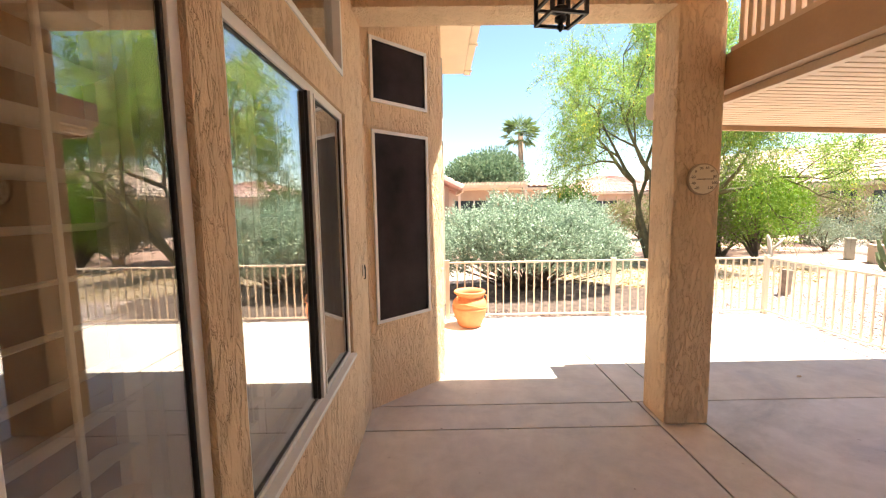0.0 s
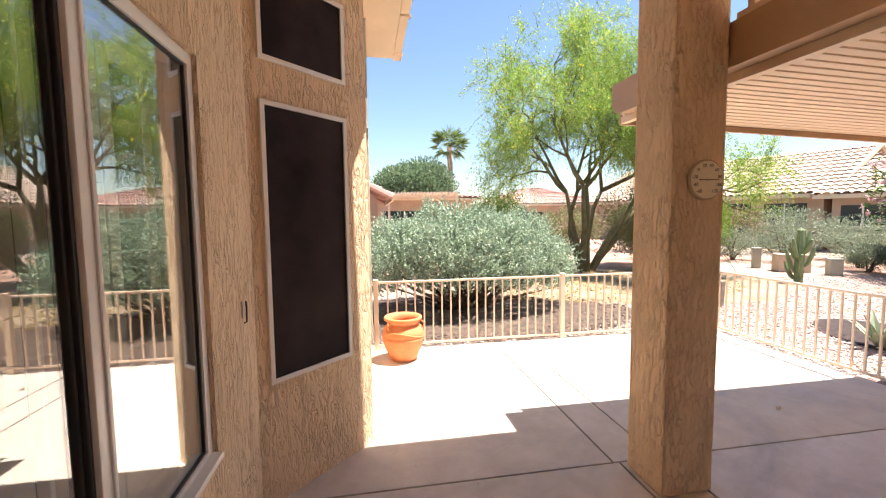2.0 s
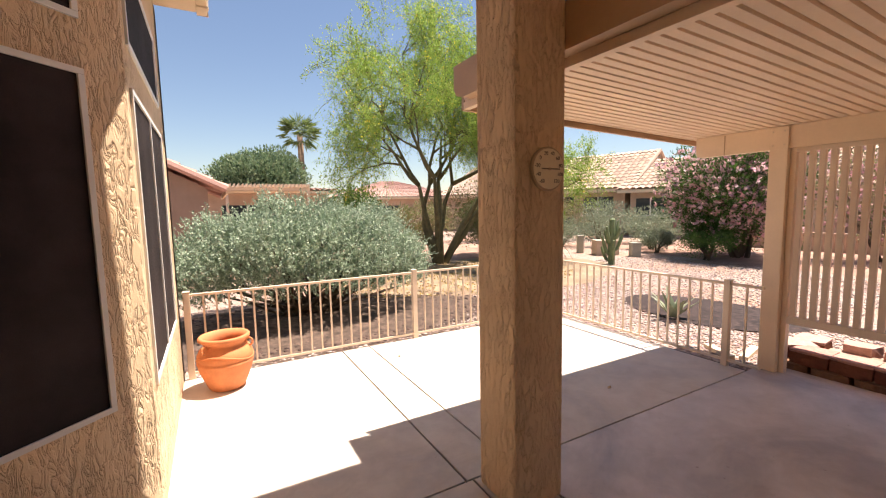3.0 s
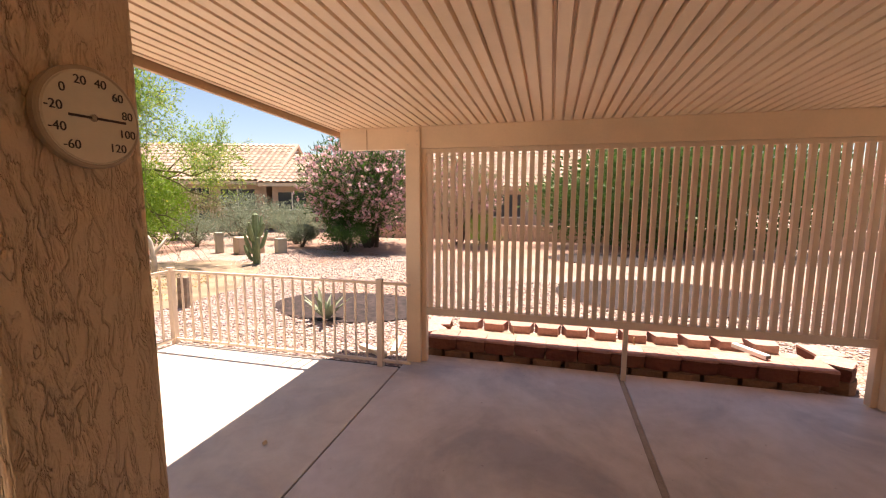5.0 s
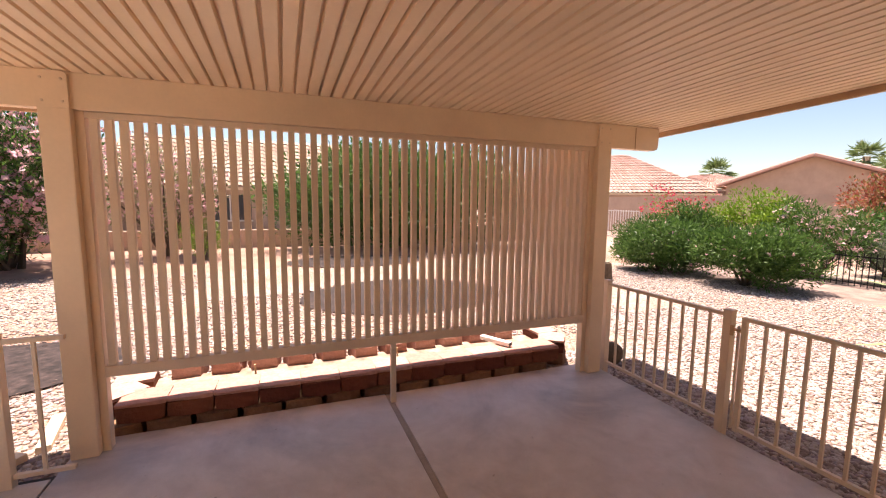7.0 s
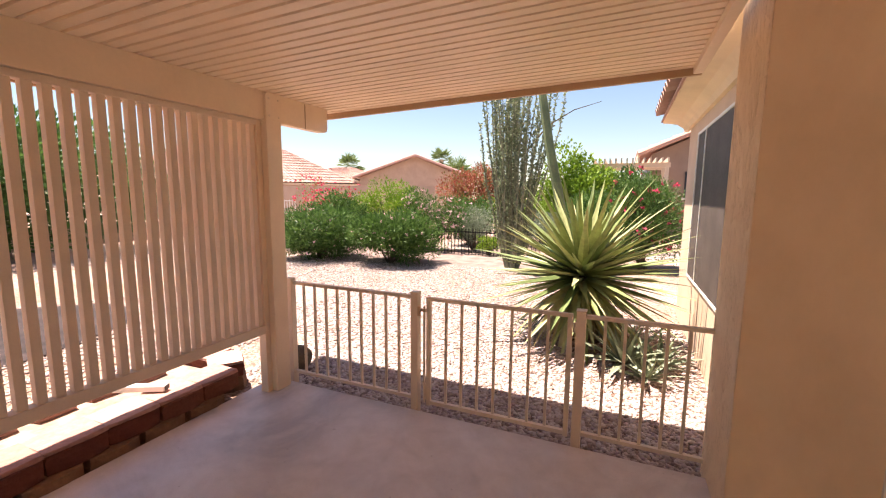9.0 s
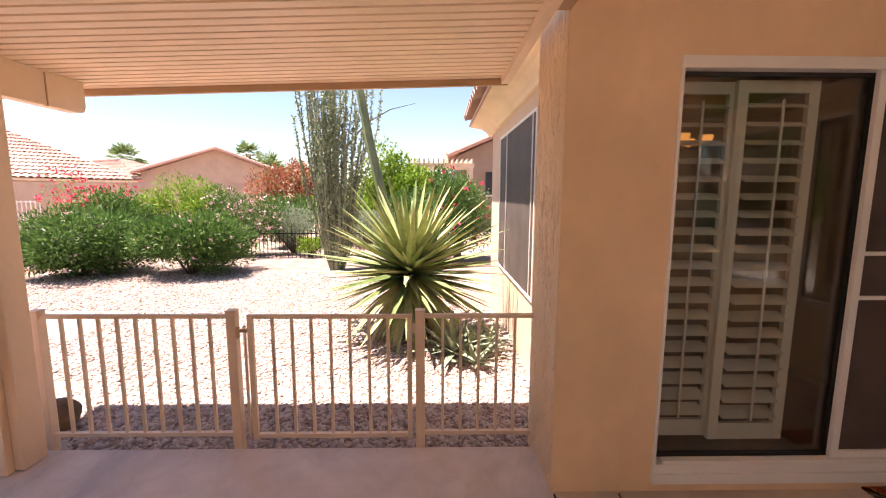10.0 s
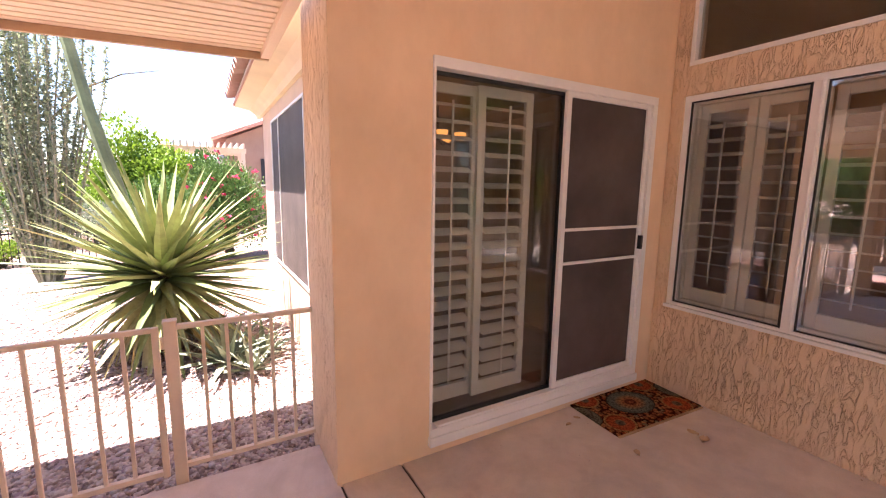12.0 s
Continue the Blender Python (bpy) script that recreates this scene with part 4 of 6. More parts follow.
part("limb", tube([(0.0, 0, 0.3), (-0.12, 0.08, 0.5), (-0.16, 0.12, 0.6)], [0.035, 0.025, 0.012], 7), M_BONE, br, smooth=True)
st = thing("tree_stump", "dark brown tree stump standing in gravel", "stump", 8.9, -4.95, GROUND)
part("wood", lathe([(0.27, -0.03), (0.25, 0.1), (0.23, 0.3), (0.22, 0.37), (0.15, 0.39)], 14), M_BARK, st)
part("cut_top", lathe([(0.19, 0.38), (0.19, 0.396)], 14), M_WOOD, st)
rk = bmesh.new()
bmesh.ops.create_icosphere(rk, subdivisions=3, radius=0.13)
for v_ in rk.verts:
    v_.co *= 1 + 0.12 * noise.noise(v_.co * 9)
    v_.co.z *= 0.95
o = tagged(finish("round_rock", rk, M_BARK, smooth=True), "dark round rock beside the fence post", "rock")
o.matrix_basis = pose(5.0, -1.62, GROUND + 0.1)
hose = thing("drip_hose", "thin dark drip hose rising by the patio post", "hose", 4.9, -1.47, GROUND)
part("pipe", tube([(0.05, -0.1, 0.05), (0.02, -0.02, 0.25), (-0.02, 0.0, 0.45), (0.0, 0.01, 0.62), (0.04, 0.02, 0.72)], 0.009, 6), M_DARKMETAL, hose, smooth=True)

M_MULCH = painted("dark_mulch", (0.05, 0.032, 0.03), 0.95, 25, 0.4, 1.0, 10)
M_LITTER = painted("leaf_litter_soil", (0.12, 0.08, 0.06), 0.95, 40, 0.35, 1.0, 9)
M_TANSOIL = painted("tan_dirt", (0.33, 0.24, 0.16), 0.95, 18, 0.25, 0.8, 2)
M_BROWNSOIL = painted("brown_gravel_soil", (0.30, 0.21, 0.18), 0.95, 25, 0.25, 0.8, 3)
M_REDSOIL = painted("red_soil", (0.40, 0.24, 0.18), 0.95, 12, 0.2, 0.8, 1.2)


def bed(name, label, x, y, rx, ry, m_, z, seed):
    b = bmesh.new()
    n = 48
    vs = []
    for i in range(n):
        a = i / n * math.tau
        k = 1 + 0.09 * noise.noise(Vector((math.cos(a) * 1.6 + seed, math.sin(a) * 1.6, seed)))
        vs.append(b.verts.new((rx * k * math.cos(a), ry * k * math.sin(a), 0)))
    c = b.verts.new((0, 0, 0.035))
    for i in range(n):
        b.faces.new((vs[i], vs[(i + 1) % n], c))
    o = tagged(finish(name, b, m_), label, "bed", kind="structure")
    o.location = (x, y, GROUND + z)


bed("planting_bed", "dark mulch bed in the gravel", 6.75, 4.35, 0.85, 1.25, M_MULCH, 0.02, 1)
bed("planting_bed", "dark oval mulch bed in the gravel", 8.75, -0.45, 1.35, 1.75, M_MULCH, 0.02, 2)
bed("planting_bed", "dark oval mulch bed in the gravel", 13.2, -0.4, 1.1, 1.9, M_MULCH, 0.02, 3)
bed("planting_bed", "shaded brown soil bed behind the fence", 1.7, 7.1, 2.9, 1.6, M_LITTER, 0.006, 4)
bed("planting_bed", "tan dirt under the desert tree strewn with petals", 6.2, 9.6, 3.9, 2.6, M_TANSOIL, 0.008, 8)
bed("planting_bed", "red soil strip below the shrubs", 15.5, 4.0, 3.0, 9.0, M_REDSOIL, 0.004, 5)
bed("planting_bed", "red soil strip below the shrubs", 5.5, 15.0, 9.0, 3.0, M_REDSOIL, 0.004, 6)
bed("planting_bed", "dark mulch below the shrubs", 7.5, -8.6, 4.2, 1.5, M_BROWNSOIL, 0.006, 7)

# ---- plants ----
def leaf_mesh(name, P, D, L, Wd, material, parent, label="", kind=""):
    """Many small folded leaves in one mesh: base points P, directions D, lengths L, widths Wd."""
    rng = np.random.default_rng(len(P))
    n = len(P)
    D = D / np.maximum(np.linalg.norm(D, axis=1, keepdims=True), 1e-6)
    S = np.cross(D, rng.normal(size=(n, 3)))
    S /= np.maximum(np.linalg.norm(S, axis=1, keepdims=True), 1e-6)
    N = np.cross(D, S)
    L, Wd = L[:, None], Wd[:, None]
    V = np.empty((n, 4, 3))
    V[:, 0] = P
    V[:, 1] = P + D * L * 0.5 + S * Wd * 0.5 + N * Wd * 0.15
    V[:, 2] = P + D * L
    V[:, 3] = P + D * L * 0.5 - S * Wd * 0.5 + N * Wd * 0.15
    me = bpy.data.meshes.new(name)
    me.vertices.add(n * 4)
    me.vertices.foreach_set("co", V.ravel())
    me.loops.add(n * 4)
    me.loops.foreach_set("vertex_index", np.arange(n * 4, dtype=np.int32))
    me.polygons.add(n)
    me.polygons.foreach_set("loop_start", np.arange(0, n * 4, 4, dtype=np.int32))
    me.polygons.foreach_set("loop_total", np.full(n, 4, dtype=np.int32))
    me.update(calc_edges=True)
    me.materials.append(material)
    ob = new(name, me)
    ob.parent = parent
    tagged(ob, label, "", "", kind)
    return ob


def leafy(name, *greens, translucent=0.3, rough=0.55):
    k = len(greens) - 1
    return island_mat(name, [(i / max(k, 1), g) for i, g in enumerate(greens)], rough, 30, translucent)


M_LEAF_DARK = leafy("oleander_leaf", (0.035, 0.085, 0.018), (0.07, 0.15, 0.03), (0.11, 0.21, 0.05))
M_LEAF_YEL = leafy("bright_leaf", (0.12, 0.24, 0.02), (0.22, 0.34, 0.03), (0.16, 0.28, 0.04))
M_LEAF_SAGE = leafy("sage_leaf", (0.21, 0.30, 0.20), (0.33, 0.43, 0.30), (0.48, 0.56, 0.43), translucent=0.22)
M_LEAF_GREY = leafy("grey_shrub_leaf", (0.17, 0.22, 0.15), (0.28, 0.32, 0.22))
M_LEAF_PALO = leafy("palo_leaf", (0.14, 0.27, 0.05), (0.26, 0.41, 0.08), (0.42, 0.51, 0.12), translucent=0.45)
M_FLOWER_Y = leafy("yellow_flower", (0.65, 0.55, 0.05), (0.75, 0.65, 0.12), translucent=0.4)
M_FLOWER_P = leafy("pink_flower", (0.70, 0.34, 0.42), (0.82, 0.58, 0.62), (0.66, 0.42, 0.38), translucent=0.3)
M_FLOWER_R = leafy("red_bract", (0.55, 0.04, 0.10), (0.68, 0.08, 0.16), translucent=0.3)
M_LEAF_RUST = leafy("rust_leaf", (0.32, 0.07, 0.05), (0.40, 0.14, 0.08), (0.2, 0.2, 0.06))
M_LEAF_DRY = leafy("brownish_leaf", (0.26, 0.19, 0.10), (0.16, 0.22, 0.07), (0.38, 0.28, 0.2))
M_LEAF_OCO = leafy("ocotillo_leaf", (0.20, 0.26, 0.14), (0.34, 0.38, 0.24))
M_PALM_BARK = painted("palm_bark", (0.30, 0.21, 0.14), 0.9, 6, 0.25, 0.8, 2)
M_STEM = painted("shrub_stem", (0.13, 0.09, 0.06), 0.9, 40, 0.2, 0.4)
M_PALM_LEAF = leafy("palm_leaf", (0.09, 0.15, 0.05), (0.20, 0.27, 0.10))


def shrub(name, label, x, y, rx, ry, h, material, seed, n=9000, leaf=0.09, width=0.3, lift=0.1, clumps=26, flowers=None, n_flowers=0, stems=9, clump=0.34, up=0.5, flower_size=1.0, lower=False):
    """A shrub: stems from the ground that carry clumps of leaves over an uneven dome."""
    rng = np.random.default_rng(seed)
    t = thing(name, label, "shrub" if "tree" not in name else "tree", x, y, GROUND)
    dirs = rng.normal(size=(clumps, 3))
    dirs[:, 2] = np.abs(dirs[:, 2]) * 1.1 - 0.15 if lower else dirs[:, 2]
    dirs /= np.linalg.norm(dirs, axis=1, keepdims=True)
    R = rng.uniform(0.55, 0.98, (clumps, 1))
    half = (h - lift) * 0.5
    C = dirs * R * np.array([rx, ry, half]) * (1 - clump * 0.55)
    C[:, 2] += lift + half * (0.95 if lower else 1.0)
    C[:, 2] = np.maximum(C[:, 2], lift + 0.05)
    which = rng.integers(0, clumps, n)
    size = rng.uniform(0.75, 1.25, clumps)[which][:, None]
    off = rng.normal(size=(n, 3))
    off /= np.linalg.norm(off, axis=1, keepdims=True)
    off *= rng.uniform(0.15, 1.0, (n, 1)) ** 0.45
    P = C[which] + off * size * clump * np.array([rx, ry, half * 1.15])
    P[:, 2] = np.maximum(P[:, 2], lift * rng.uniform(0.3, 1, n))
    D = off + np.array([0, 0, up]) + rng.normal(size=(n, 3)) * 0.5
    L = leaf * rng.uniform(0.6, 1.25, n)
    leaf_mesh("foliage", P, D, L, L * width, material, t, kind="stuff")
    for i in range(stems):
        c = C[i % clumps]
        a = rng.uniform(-0.08, 0.08, 3)
        part("stem", tube([(a[0] * rx, a[1] * ry, 0), (c[0] * 0.4, c[1] * 0.4, c[2] * 0.5), tuple(c)], [0.028 * h ** 0.5, 0.02 * h ** 0.5, 0.006], 5), M_STEM, t)
    if flowers is not None:
        fi = rng.choice(n, n_flowers)
        Pf = C[which[fi]] + off[fi] * size[fi] * clump * 1.06 * np.array([rx, ry, half * 1.15])
        k = 4
        Pf = np.repeat(Pf, k, axis=0)
        Df = rng.normal(size=Pf.shape) + off[np.repeat(fi, k)] * 0.8
        Lf = rng.uniform(0.035, 0.06, len(Pf)) * flower_size
        leaf_mesh("blossom", Pf, Df, Lf, Lf * 0.8, flowers, t, kind="stuff")
    return t


def sage(name, label, x, y, rx, ry, h, seed, n_twigs=5200):
    """A wide silvery shrub: dark bare stems below, upright leafy twigs over the dome."""
    rng = np.random.default_rng(seed)
    t = thing(name, label, "shrub", x, y, GROUND)
    a = rng.uniform(0, math.tau, n_twigs)
    r = rng.uniform(0, 1, n_twigs) ** 0.5
    bumpy = np.array([0.2 * noise.noise(Vector((math.cos(p) * q * 3.6 + seed, math.sin(p) * q * 3.6, 0.3))) for p, q in zip(a, r)])
    top = h * (0.34 + 0.60 * np.sqrt(np.maximum(0, 1 - (r * 0.985) ** 2.6))) + bumpy * h
    depth = rng.uniform(0, 1, n_twigs) ** 1.6
    Z = top - depth * (top - h * 0.26) * 0.95
    B = np.stack([np.cos(a) * r * rx, np.sin(a) * r * ry, Z - 0.12], axis=1)
    out = np.stack([np.cos(a) * r * 0.75, np.sin(a) * r * 0.75, np.ones(n_twigs) * 0.9], axis=1) + rng.normal(size=(n_twigs, 3)) * 0.28
    out /= np.linalg.norm(out, axis=1, keepdims=True)
    k = 24
    s = np.tile(np.linspace(0.0, 1, k), n_twigs)
    idx = np.repeat(np.arange(n_twigs), k)
    P = B[idx] + out[idx] * (s * rng.uniform(0.18, 0.36, n_twigs)[idx])[:, None]
    D = rng.normal(size=P.shape) + out[idx] * 1.1
    L = rng.uniform(0.022, 0.048, len(P))
    leaf_mesh("foliage", P, D, L, L * 0.6, M_LEAF_SAGE, t, kind="stuff")
    for i in range(60):
        j = rng.integers(0, n_twigs)
        e = B[j]
        g = rng.uniform(-0.25, 0.25, 2)
        part("stem", tube([(g[0] * rx, g[1] * ry, 0), (e[0] * 0.55, e[1] * 0.55, e[2] * 0.5), tuple(e)], [0.025, 0.016, 0.004], 5), M_STEM, t)
    return t


def palo_verde(x, y, seed):
    """A wide airy tree: several curved limbs, fine drooping twigs with tiny leaves and yellow flowers."""
    rng = np.random.default_rng(seed)
    t = thing("palo_verde_tree", "airy green desert tree with yellow flowers and several trunks", "tree", x, y, GROUND)
    t.scale = (0.84, 0.84, 1.1)
    tips = []
    bm_ = bmesh.new()

    def grow(p, d, length, r, level):
        pts_, rad = [p], [r]
        q = p
        for i in range(4):
            d = (d + Vector(rng.normal(size=3)) * 0.16 + Vector((0, 0, 0.09 if level < 2 else 0.0))).normalized()
            q = q + d * length / 4
            pts_.append(q)
            rad.append(r * (1 - 0.14 * (i + 1)))
        if level < 4:
            if level < 2:
                part("trunk" if level == 0 else "limb", tube(pts_, rad, 8), M_GREENBARK, t, smooth=True)
            else:
                tube(pts_, rad, 5, bm_)
        if level >= 3:
            tips.extend([(pts_[2], d), (pts_[3], d), (pts_[4], d)])
        if level == 4:
            return
        for k in range(3 if level else 2):
            side = Vector(rng.normal(size=3))
            side = (side - d * side.dot(d)).normalized()
            nd = (d * 0.75 + side * rng.uniform(0.5, 0.95) + Vector((0, 0, 0.12))).normalized()
            grow(pts_[4] if k < 2 else pts_[2 + (k % 2)], nd, length * rng.uniform(0.62, 0.82), r * 0.52, level + 1)
    for ang, lean in ((190, 0.5), (120, 0.3), (10, 0.75), (330, 0.55), (250, 0.4), (70, 0.45), (205, 0.2)):
        dv = Vector((math.cos(radians(ang)) * lean, math.sin(radians(ang)) * lean, 1)).normalized()
        grow(Vector((math.cos(radians(ang)) * 0.12, math.sin(radians(ang)) * 0.12, -0.05)), dv, rng.uniform(2.15, 2.6), 0.13, 0)
    tagged(part("branch_work", bm_, M_GREENBARK, t, smooth=True), kind="stuff")
    twig = bmesh.new()
    P, D = [], []
    for i, (p, d) in enumerate(tips):
        for k in range(3):
            dv = np.array(d) * 0.7 + rng.normal(size=3) * 0.65
            dv /= np.linalg.norm(dv)
            ln = rng.uniform(0.45, 0.95)
            sag = rng.uniform(0.1, 0.4)
            s = rng.uniform(0, 1, 46)
            base_ = np.array(p)
            pts_ = base_ + dv * (s * ln)[:, None] - np.array([0, 0, 1]) * (sag * s ** 2)[:, None] + rng.normal(size=(46, 3)) * 0.05
            P.append(pts_)
            D.append(rng.normal(size=(46, 3)) * 0.7 + dv)
            if (i + k) % 3 == 0:
                tube([tuple(base_), tuple(base_ + dv * ln * 0.5 - np.array([0, 0, sag * 0.25])), tuple(base_ + dv * ln - np.array([0, 0, sag]))], [0.008, 0.005, 0.003], 3, twig)
    P, D = np.concatenate(P), np.concatenate(D)
    high = P[:, 2] > 1.75 + rng.normal(size=len(P)) * 0.25
    P, D = P[high], D[high]
    L = rng.uniform(0.038, 0.078, len(P))
    leaf_mesh("foliage", P, D, L, L * 0.36, M_LEAF_PALO, t, kind="stuff")
    tagged(part("twig_work", twig, M_GREENBARK, t), kind="stuff")
    pick_ = rng.choice(len(P), 2600)
    Pf = P[pick_] + rng.normal(size=(2600, 3)) * 0.05
    leaf_mesh("blossom", Pf, rng.normal(size=(2600, 3)), np.full(2600, 0.06), np.full(2600, 0.05), M_FLOWER_Y, t, kind="stuff")
    return t


def fan_palm(x, y, h, r, seed):
    rng = np.random.default_rng(seed)
    t = thing("palm_tree", "tall fan palm with a bare brown trunk", "tree", x, y, GROUND)
    part("trunk", tube([(0, 0, 0), (0.1, 0, h * 0.5), (0, 0, h)], [0.4, 0.32, 0.3], 10), M_PALM_BARK, t, smooth=True)
    P, D = [], []
    for i in range(60):
        az = rng.uniform(0, math.tau)
        el = rng.uniform(-0.75, 1.25)
        d = np.array([math.cos(az) * math.cos(el), math.sin(az) * math.cos(el), math.sin(el)])
        across = np.array([-math.sin(az), math.cos(az), 0.0])
        tip = np.array([0, 0, h]) + d * r * rng.uniform(0.4, 0.6)
        for a in np.linspace(-1.35, 1.35, 15):
            P.append(tip)
            D.append(d * math.cos(a) + across * math.sin(a) - np.array([0, 0, 0.12 + 0.12 * abs(a)]) + rng.normal(size=3) * 0.05)
    P, D = np.array(P), np.array(D)
    L = rng.uniform(0.35, 0.6, len(P)) * r
    leaf_mesh("fronds", P, D, L, L * 0.1, M_PALM_LEAF, t)
    return t


# north side
sage("sage_shrub", "large silvery green sage shrub behind the fence", 1.55, 7.75, 1.95, 1.15, 1.83, 3)
palo_verde(6.1, 11.6, 21)
shrub("flowering_shrub", "tall loose shrub of green and brownish leaves", 8.6, 12.4, 1.7, 1.5, 2.7, M_LEAF_DRY, 5, 14000, 0.08, 0.4)
shrub("green_shrub", "bright green shrub beside the gravel", 8.9, 11.3, 1.35, 1.3, 3.0, M_LEAF_YEL, 6, 15000, 0.08, 0.4)
for i, (x, y, r, h) in enumerate(((13.6, 12.2, 1.1, 1.3), (14.2, 10.3, 1.0, 1.2), (12.6, 13.2, 1.0, 1.2), (13.4, 9.6, 0.6, 0.8))):
    shrub("grey_shrub", "rounded grey-green desert shrub", x, y, r, r, h, M_LEAF_GREY, 30 + i, 5000, 0.07, 0.3)
shrub("oleander", "large oleander with pink blossom and dark leaves", 14.0, 7.3, 2.2, 2.4, 3.95, M_LEAF_DARK, 9, 22000, 0.15, 0.24, 0.3, 40, M_FLOWER_P, 2300, 12, flower_size=2.5, clump=0.4)
shrub("green_shrub", "dense low dark green shrub below the oleander", 12.8, 7.6, 1.15, 1.05, 1.3, M_LEAF_DARK, 12, 9500, 0.06, 0.4)
shrub("hedge_tree", "tall dense dark green tree behind the screen", 16.2, -2.6, 2.6, 5.1, 3.7, M_LEAF_DARK, 14, 30000, 0.2, 0.36, 0.0, 50, clump=0.42)
shrub("green_shrub", "small pale green shrub on red soil", 14.4, 3.5, 0.8, 0.7, 1.2, M_LEAF_YEL, 16, 3500, 0.07, 0.25)
shrub("oleander", "pink flowering oleander beyond the screen", 15.5, 4.6, 1.5, 1.7, 3.2, M_LEAF_DRY, 17, 9000, 0.12, 0.25, 0.5, 30, M_FLOWER_P, 900, flower_size=1.8)
shrub("round_tree", "round dense green tree beyond the neighbouring roof", 4.2, 40, 3.9, 3.5, 6.9, leafy("round_tree_leaf", (0.08, 0.14, 0.07), (0.16, 0.24, 0.13), (0.24, 0.32, 0.19)), 18, 30000, 0.3, 0.45, 2.0, 60, clump=0.45)
shrub("green_shrub", "green shrubs along the neighbouring house", 6.3, 21, 1.8, 1.2, 2.9, M_LEAF_DARK, 19, 6000, 0.15, 0.35)
shrub("green_shrub", "brownish green shrub behind the desert tree", 9.3, 19, 2.0, 1.5, 2.1, M_LEAF_DRY, 20, 6000, 0.14, 0.35)
shrub("green_shrub", "dark shrub behind the desert tree", 12.5, 17.5, 2.2, 1.5, 2.4, M_LEAF_DARK, 22, 6000, 0.14, 0.35)
fan_palm(9.2, 48, 9.8, 2.35, 4)

shrub("grey_shrub", "tall grey-green shrub before the house", 17.0, 15.0, 1.8, 1.6, 1.9, M_LEAF_GREY, 60, 6000, 0.1, 0.35)
shrub("grey_shrub", "wide grey-green shrub before the house", 16.5, 12.0, 1.6, 1.5, 1.6, M_LEAF_GREY, 61, 6000, 0.1, 0.35)
shrub("green_shrub", "loose yellowish green shrub beside the gravel", 10.6, 13.6, 1.6, 1.4, 2.0, M_LEAF_YEL, 62, 7000, 0.1, 0.35)
shrub("flowering_shrub", "brownish flowering shrub before the house", 14.0, 15.5, 1.9, 1.5, 2.2, M_LEAF_DRY, 63, 7000, 0.1, 0.4)

litter = thing("fallen_petals", "yellow fallen petals and dry leaves under the tree", "leaf litter", 5.3, 9.6, GROUND, kind="stuff")
rng = np.random.default_rng(77)
aa, rr = rng.uniform(0, math.tau, 6000), rng.uniform(0, 1, 6000) ** 0.7
PP = np.stack([np.cos(aa) * rr * 3.4, np.sin(aa) * rr * 2.3, rng.uniform(0.015, 0.05, 6000)], axis=1)
DD = np.stack([rng.normal(size=6000), rng.normal(size=6000), rng.normal(size=6000) * 0.15], axis=1)
leaf_mesh("petal_litter", PP, DD, rng.uniform(0.03, 0.07, 6000), rng.uniform(0.02, 0.04, 6000), leafy("dry_petal", (0.55, 0.40, 0.12), (0.36, 0.24, 0.12), (0.62, 0.48, 0.2)), litter, kind="stuff")

# south side
shrub("green_shrub", "rounded green oleander shrub with white blossom", 9.3, -7.1, 1.25, 1.1, 1.42, M_LEAF_DARK, 41, 20000, 0.10, 0.26, 0.0, 34, M_FLOWER_P, 90, clump=0.42)
shrub("green_shrub", "rounded green oleander shrub with pale blossom", 7.3, -7.25, 1.2, 1.05, 1.27, M_LEAF_DARK, 42, 22000, 0.10, 0.26, 0.0, 34, M_FLOWER_P, 160, clump=0.42)
shrub("green_shrub", "low dark green shrub by the wall", 10.6, -9.6, 1.1, 0.8, 1.65, M_LEAF_DARK, 43, 7000, 0.1, 0.4)
shrub("green_shrub", "bright yellow-green rounded garden shrub", 9.1, -10.4, 1.5, 0.9, 2.05, M_LEAF_YEL, 44, 7000, 0.1, 0.4)
shrub("oleander", "green oleander with pink blossom", 7.4, -9.7, 1.25, 0.9, 1.9, M_LEAF_DARK, 45, 9000, 0.1, 0.25, 0.15, 26, M_FLOWER_P, 420, flower_size=1.3)
shrub("grey_mound", "dark grey-green clipped mound shrub", 6.3, -10.3, 0.8, 0.7, 1.4, M_LEAF_GREY, 46, 7000, 0.05, 0.4)
shrub("green_shrub", "low fresh green shrub by the iron fence", 5.6, -9.5, 0.45, 0.4, 0.55, M_LEAF_YEL, 47, 2500, 0.05, 0.4)
shrub("green_shrub", "low fresh green shrub by the iron fence", 4.9, -9.6, 0.4, 0.4, 0.45, M_LEAF_GREY, 48, 2500, 0.05, 0.4)
shrub("bougainvillea", "tall dense rust-red bougainvillea shrub", 7.4, -13.6, 1.5, 1.0, 2.9, M_LEAF_RUST, 49, 8000, 0.1, 0.5, 0.3)
shrub("bougainvillea", "sparse red flowering shrub by the wall", 13.5, -12.5, 2.0, 0.7, 2.4, M_LEAF_YEL, 50, 1600, 0.08, 0.3, 0.4, 24, M_FLOWER_R, 420, flower_size=1.5)
shrub("vine_tree", "dense bright green climbing vine", 3.9, -14.2, 1.7, 1.0, 3.3, M_LEAF_YEL, 51, 18000, 0.12, 0.6, 0.2, 34)
shrub("green_shrub", "dark green vine beside the pergola", 2.2, -14.4, 0.9, 0.8, 2.5, M_LEAF_DARK, 52, 6000, 0.11, 0.6)
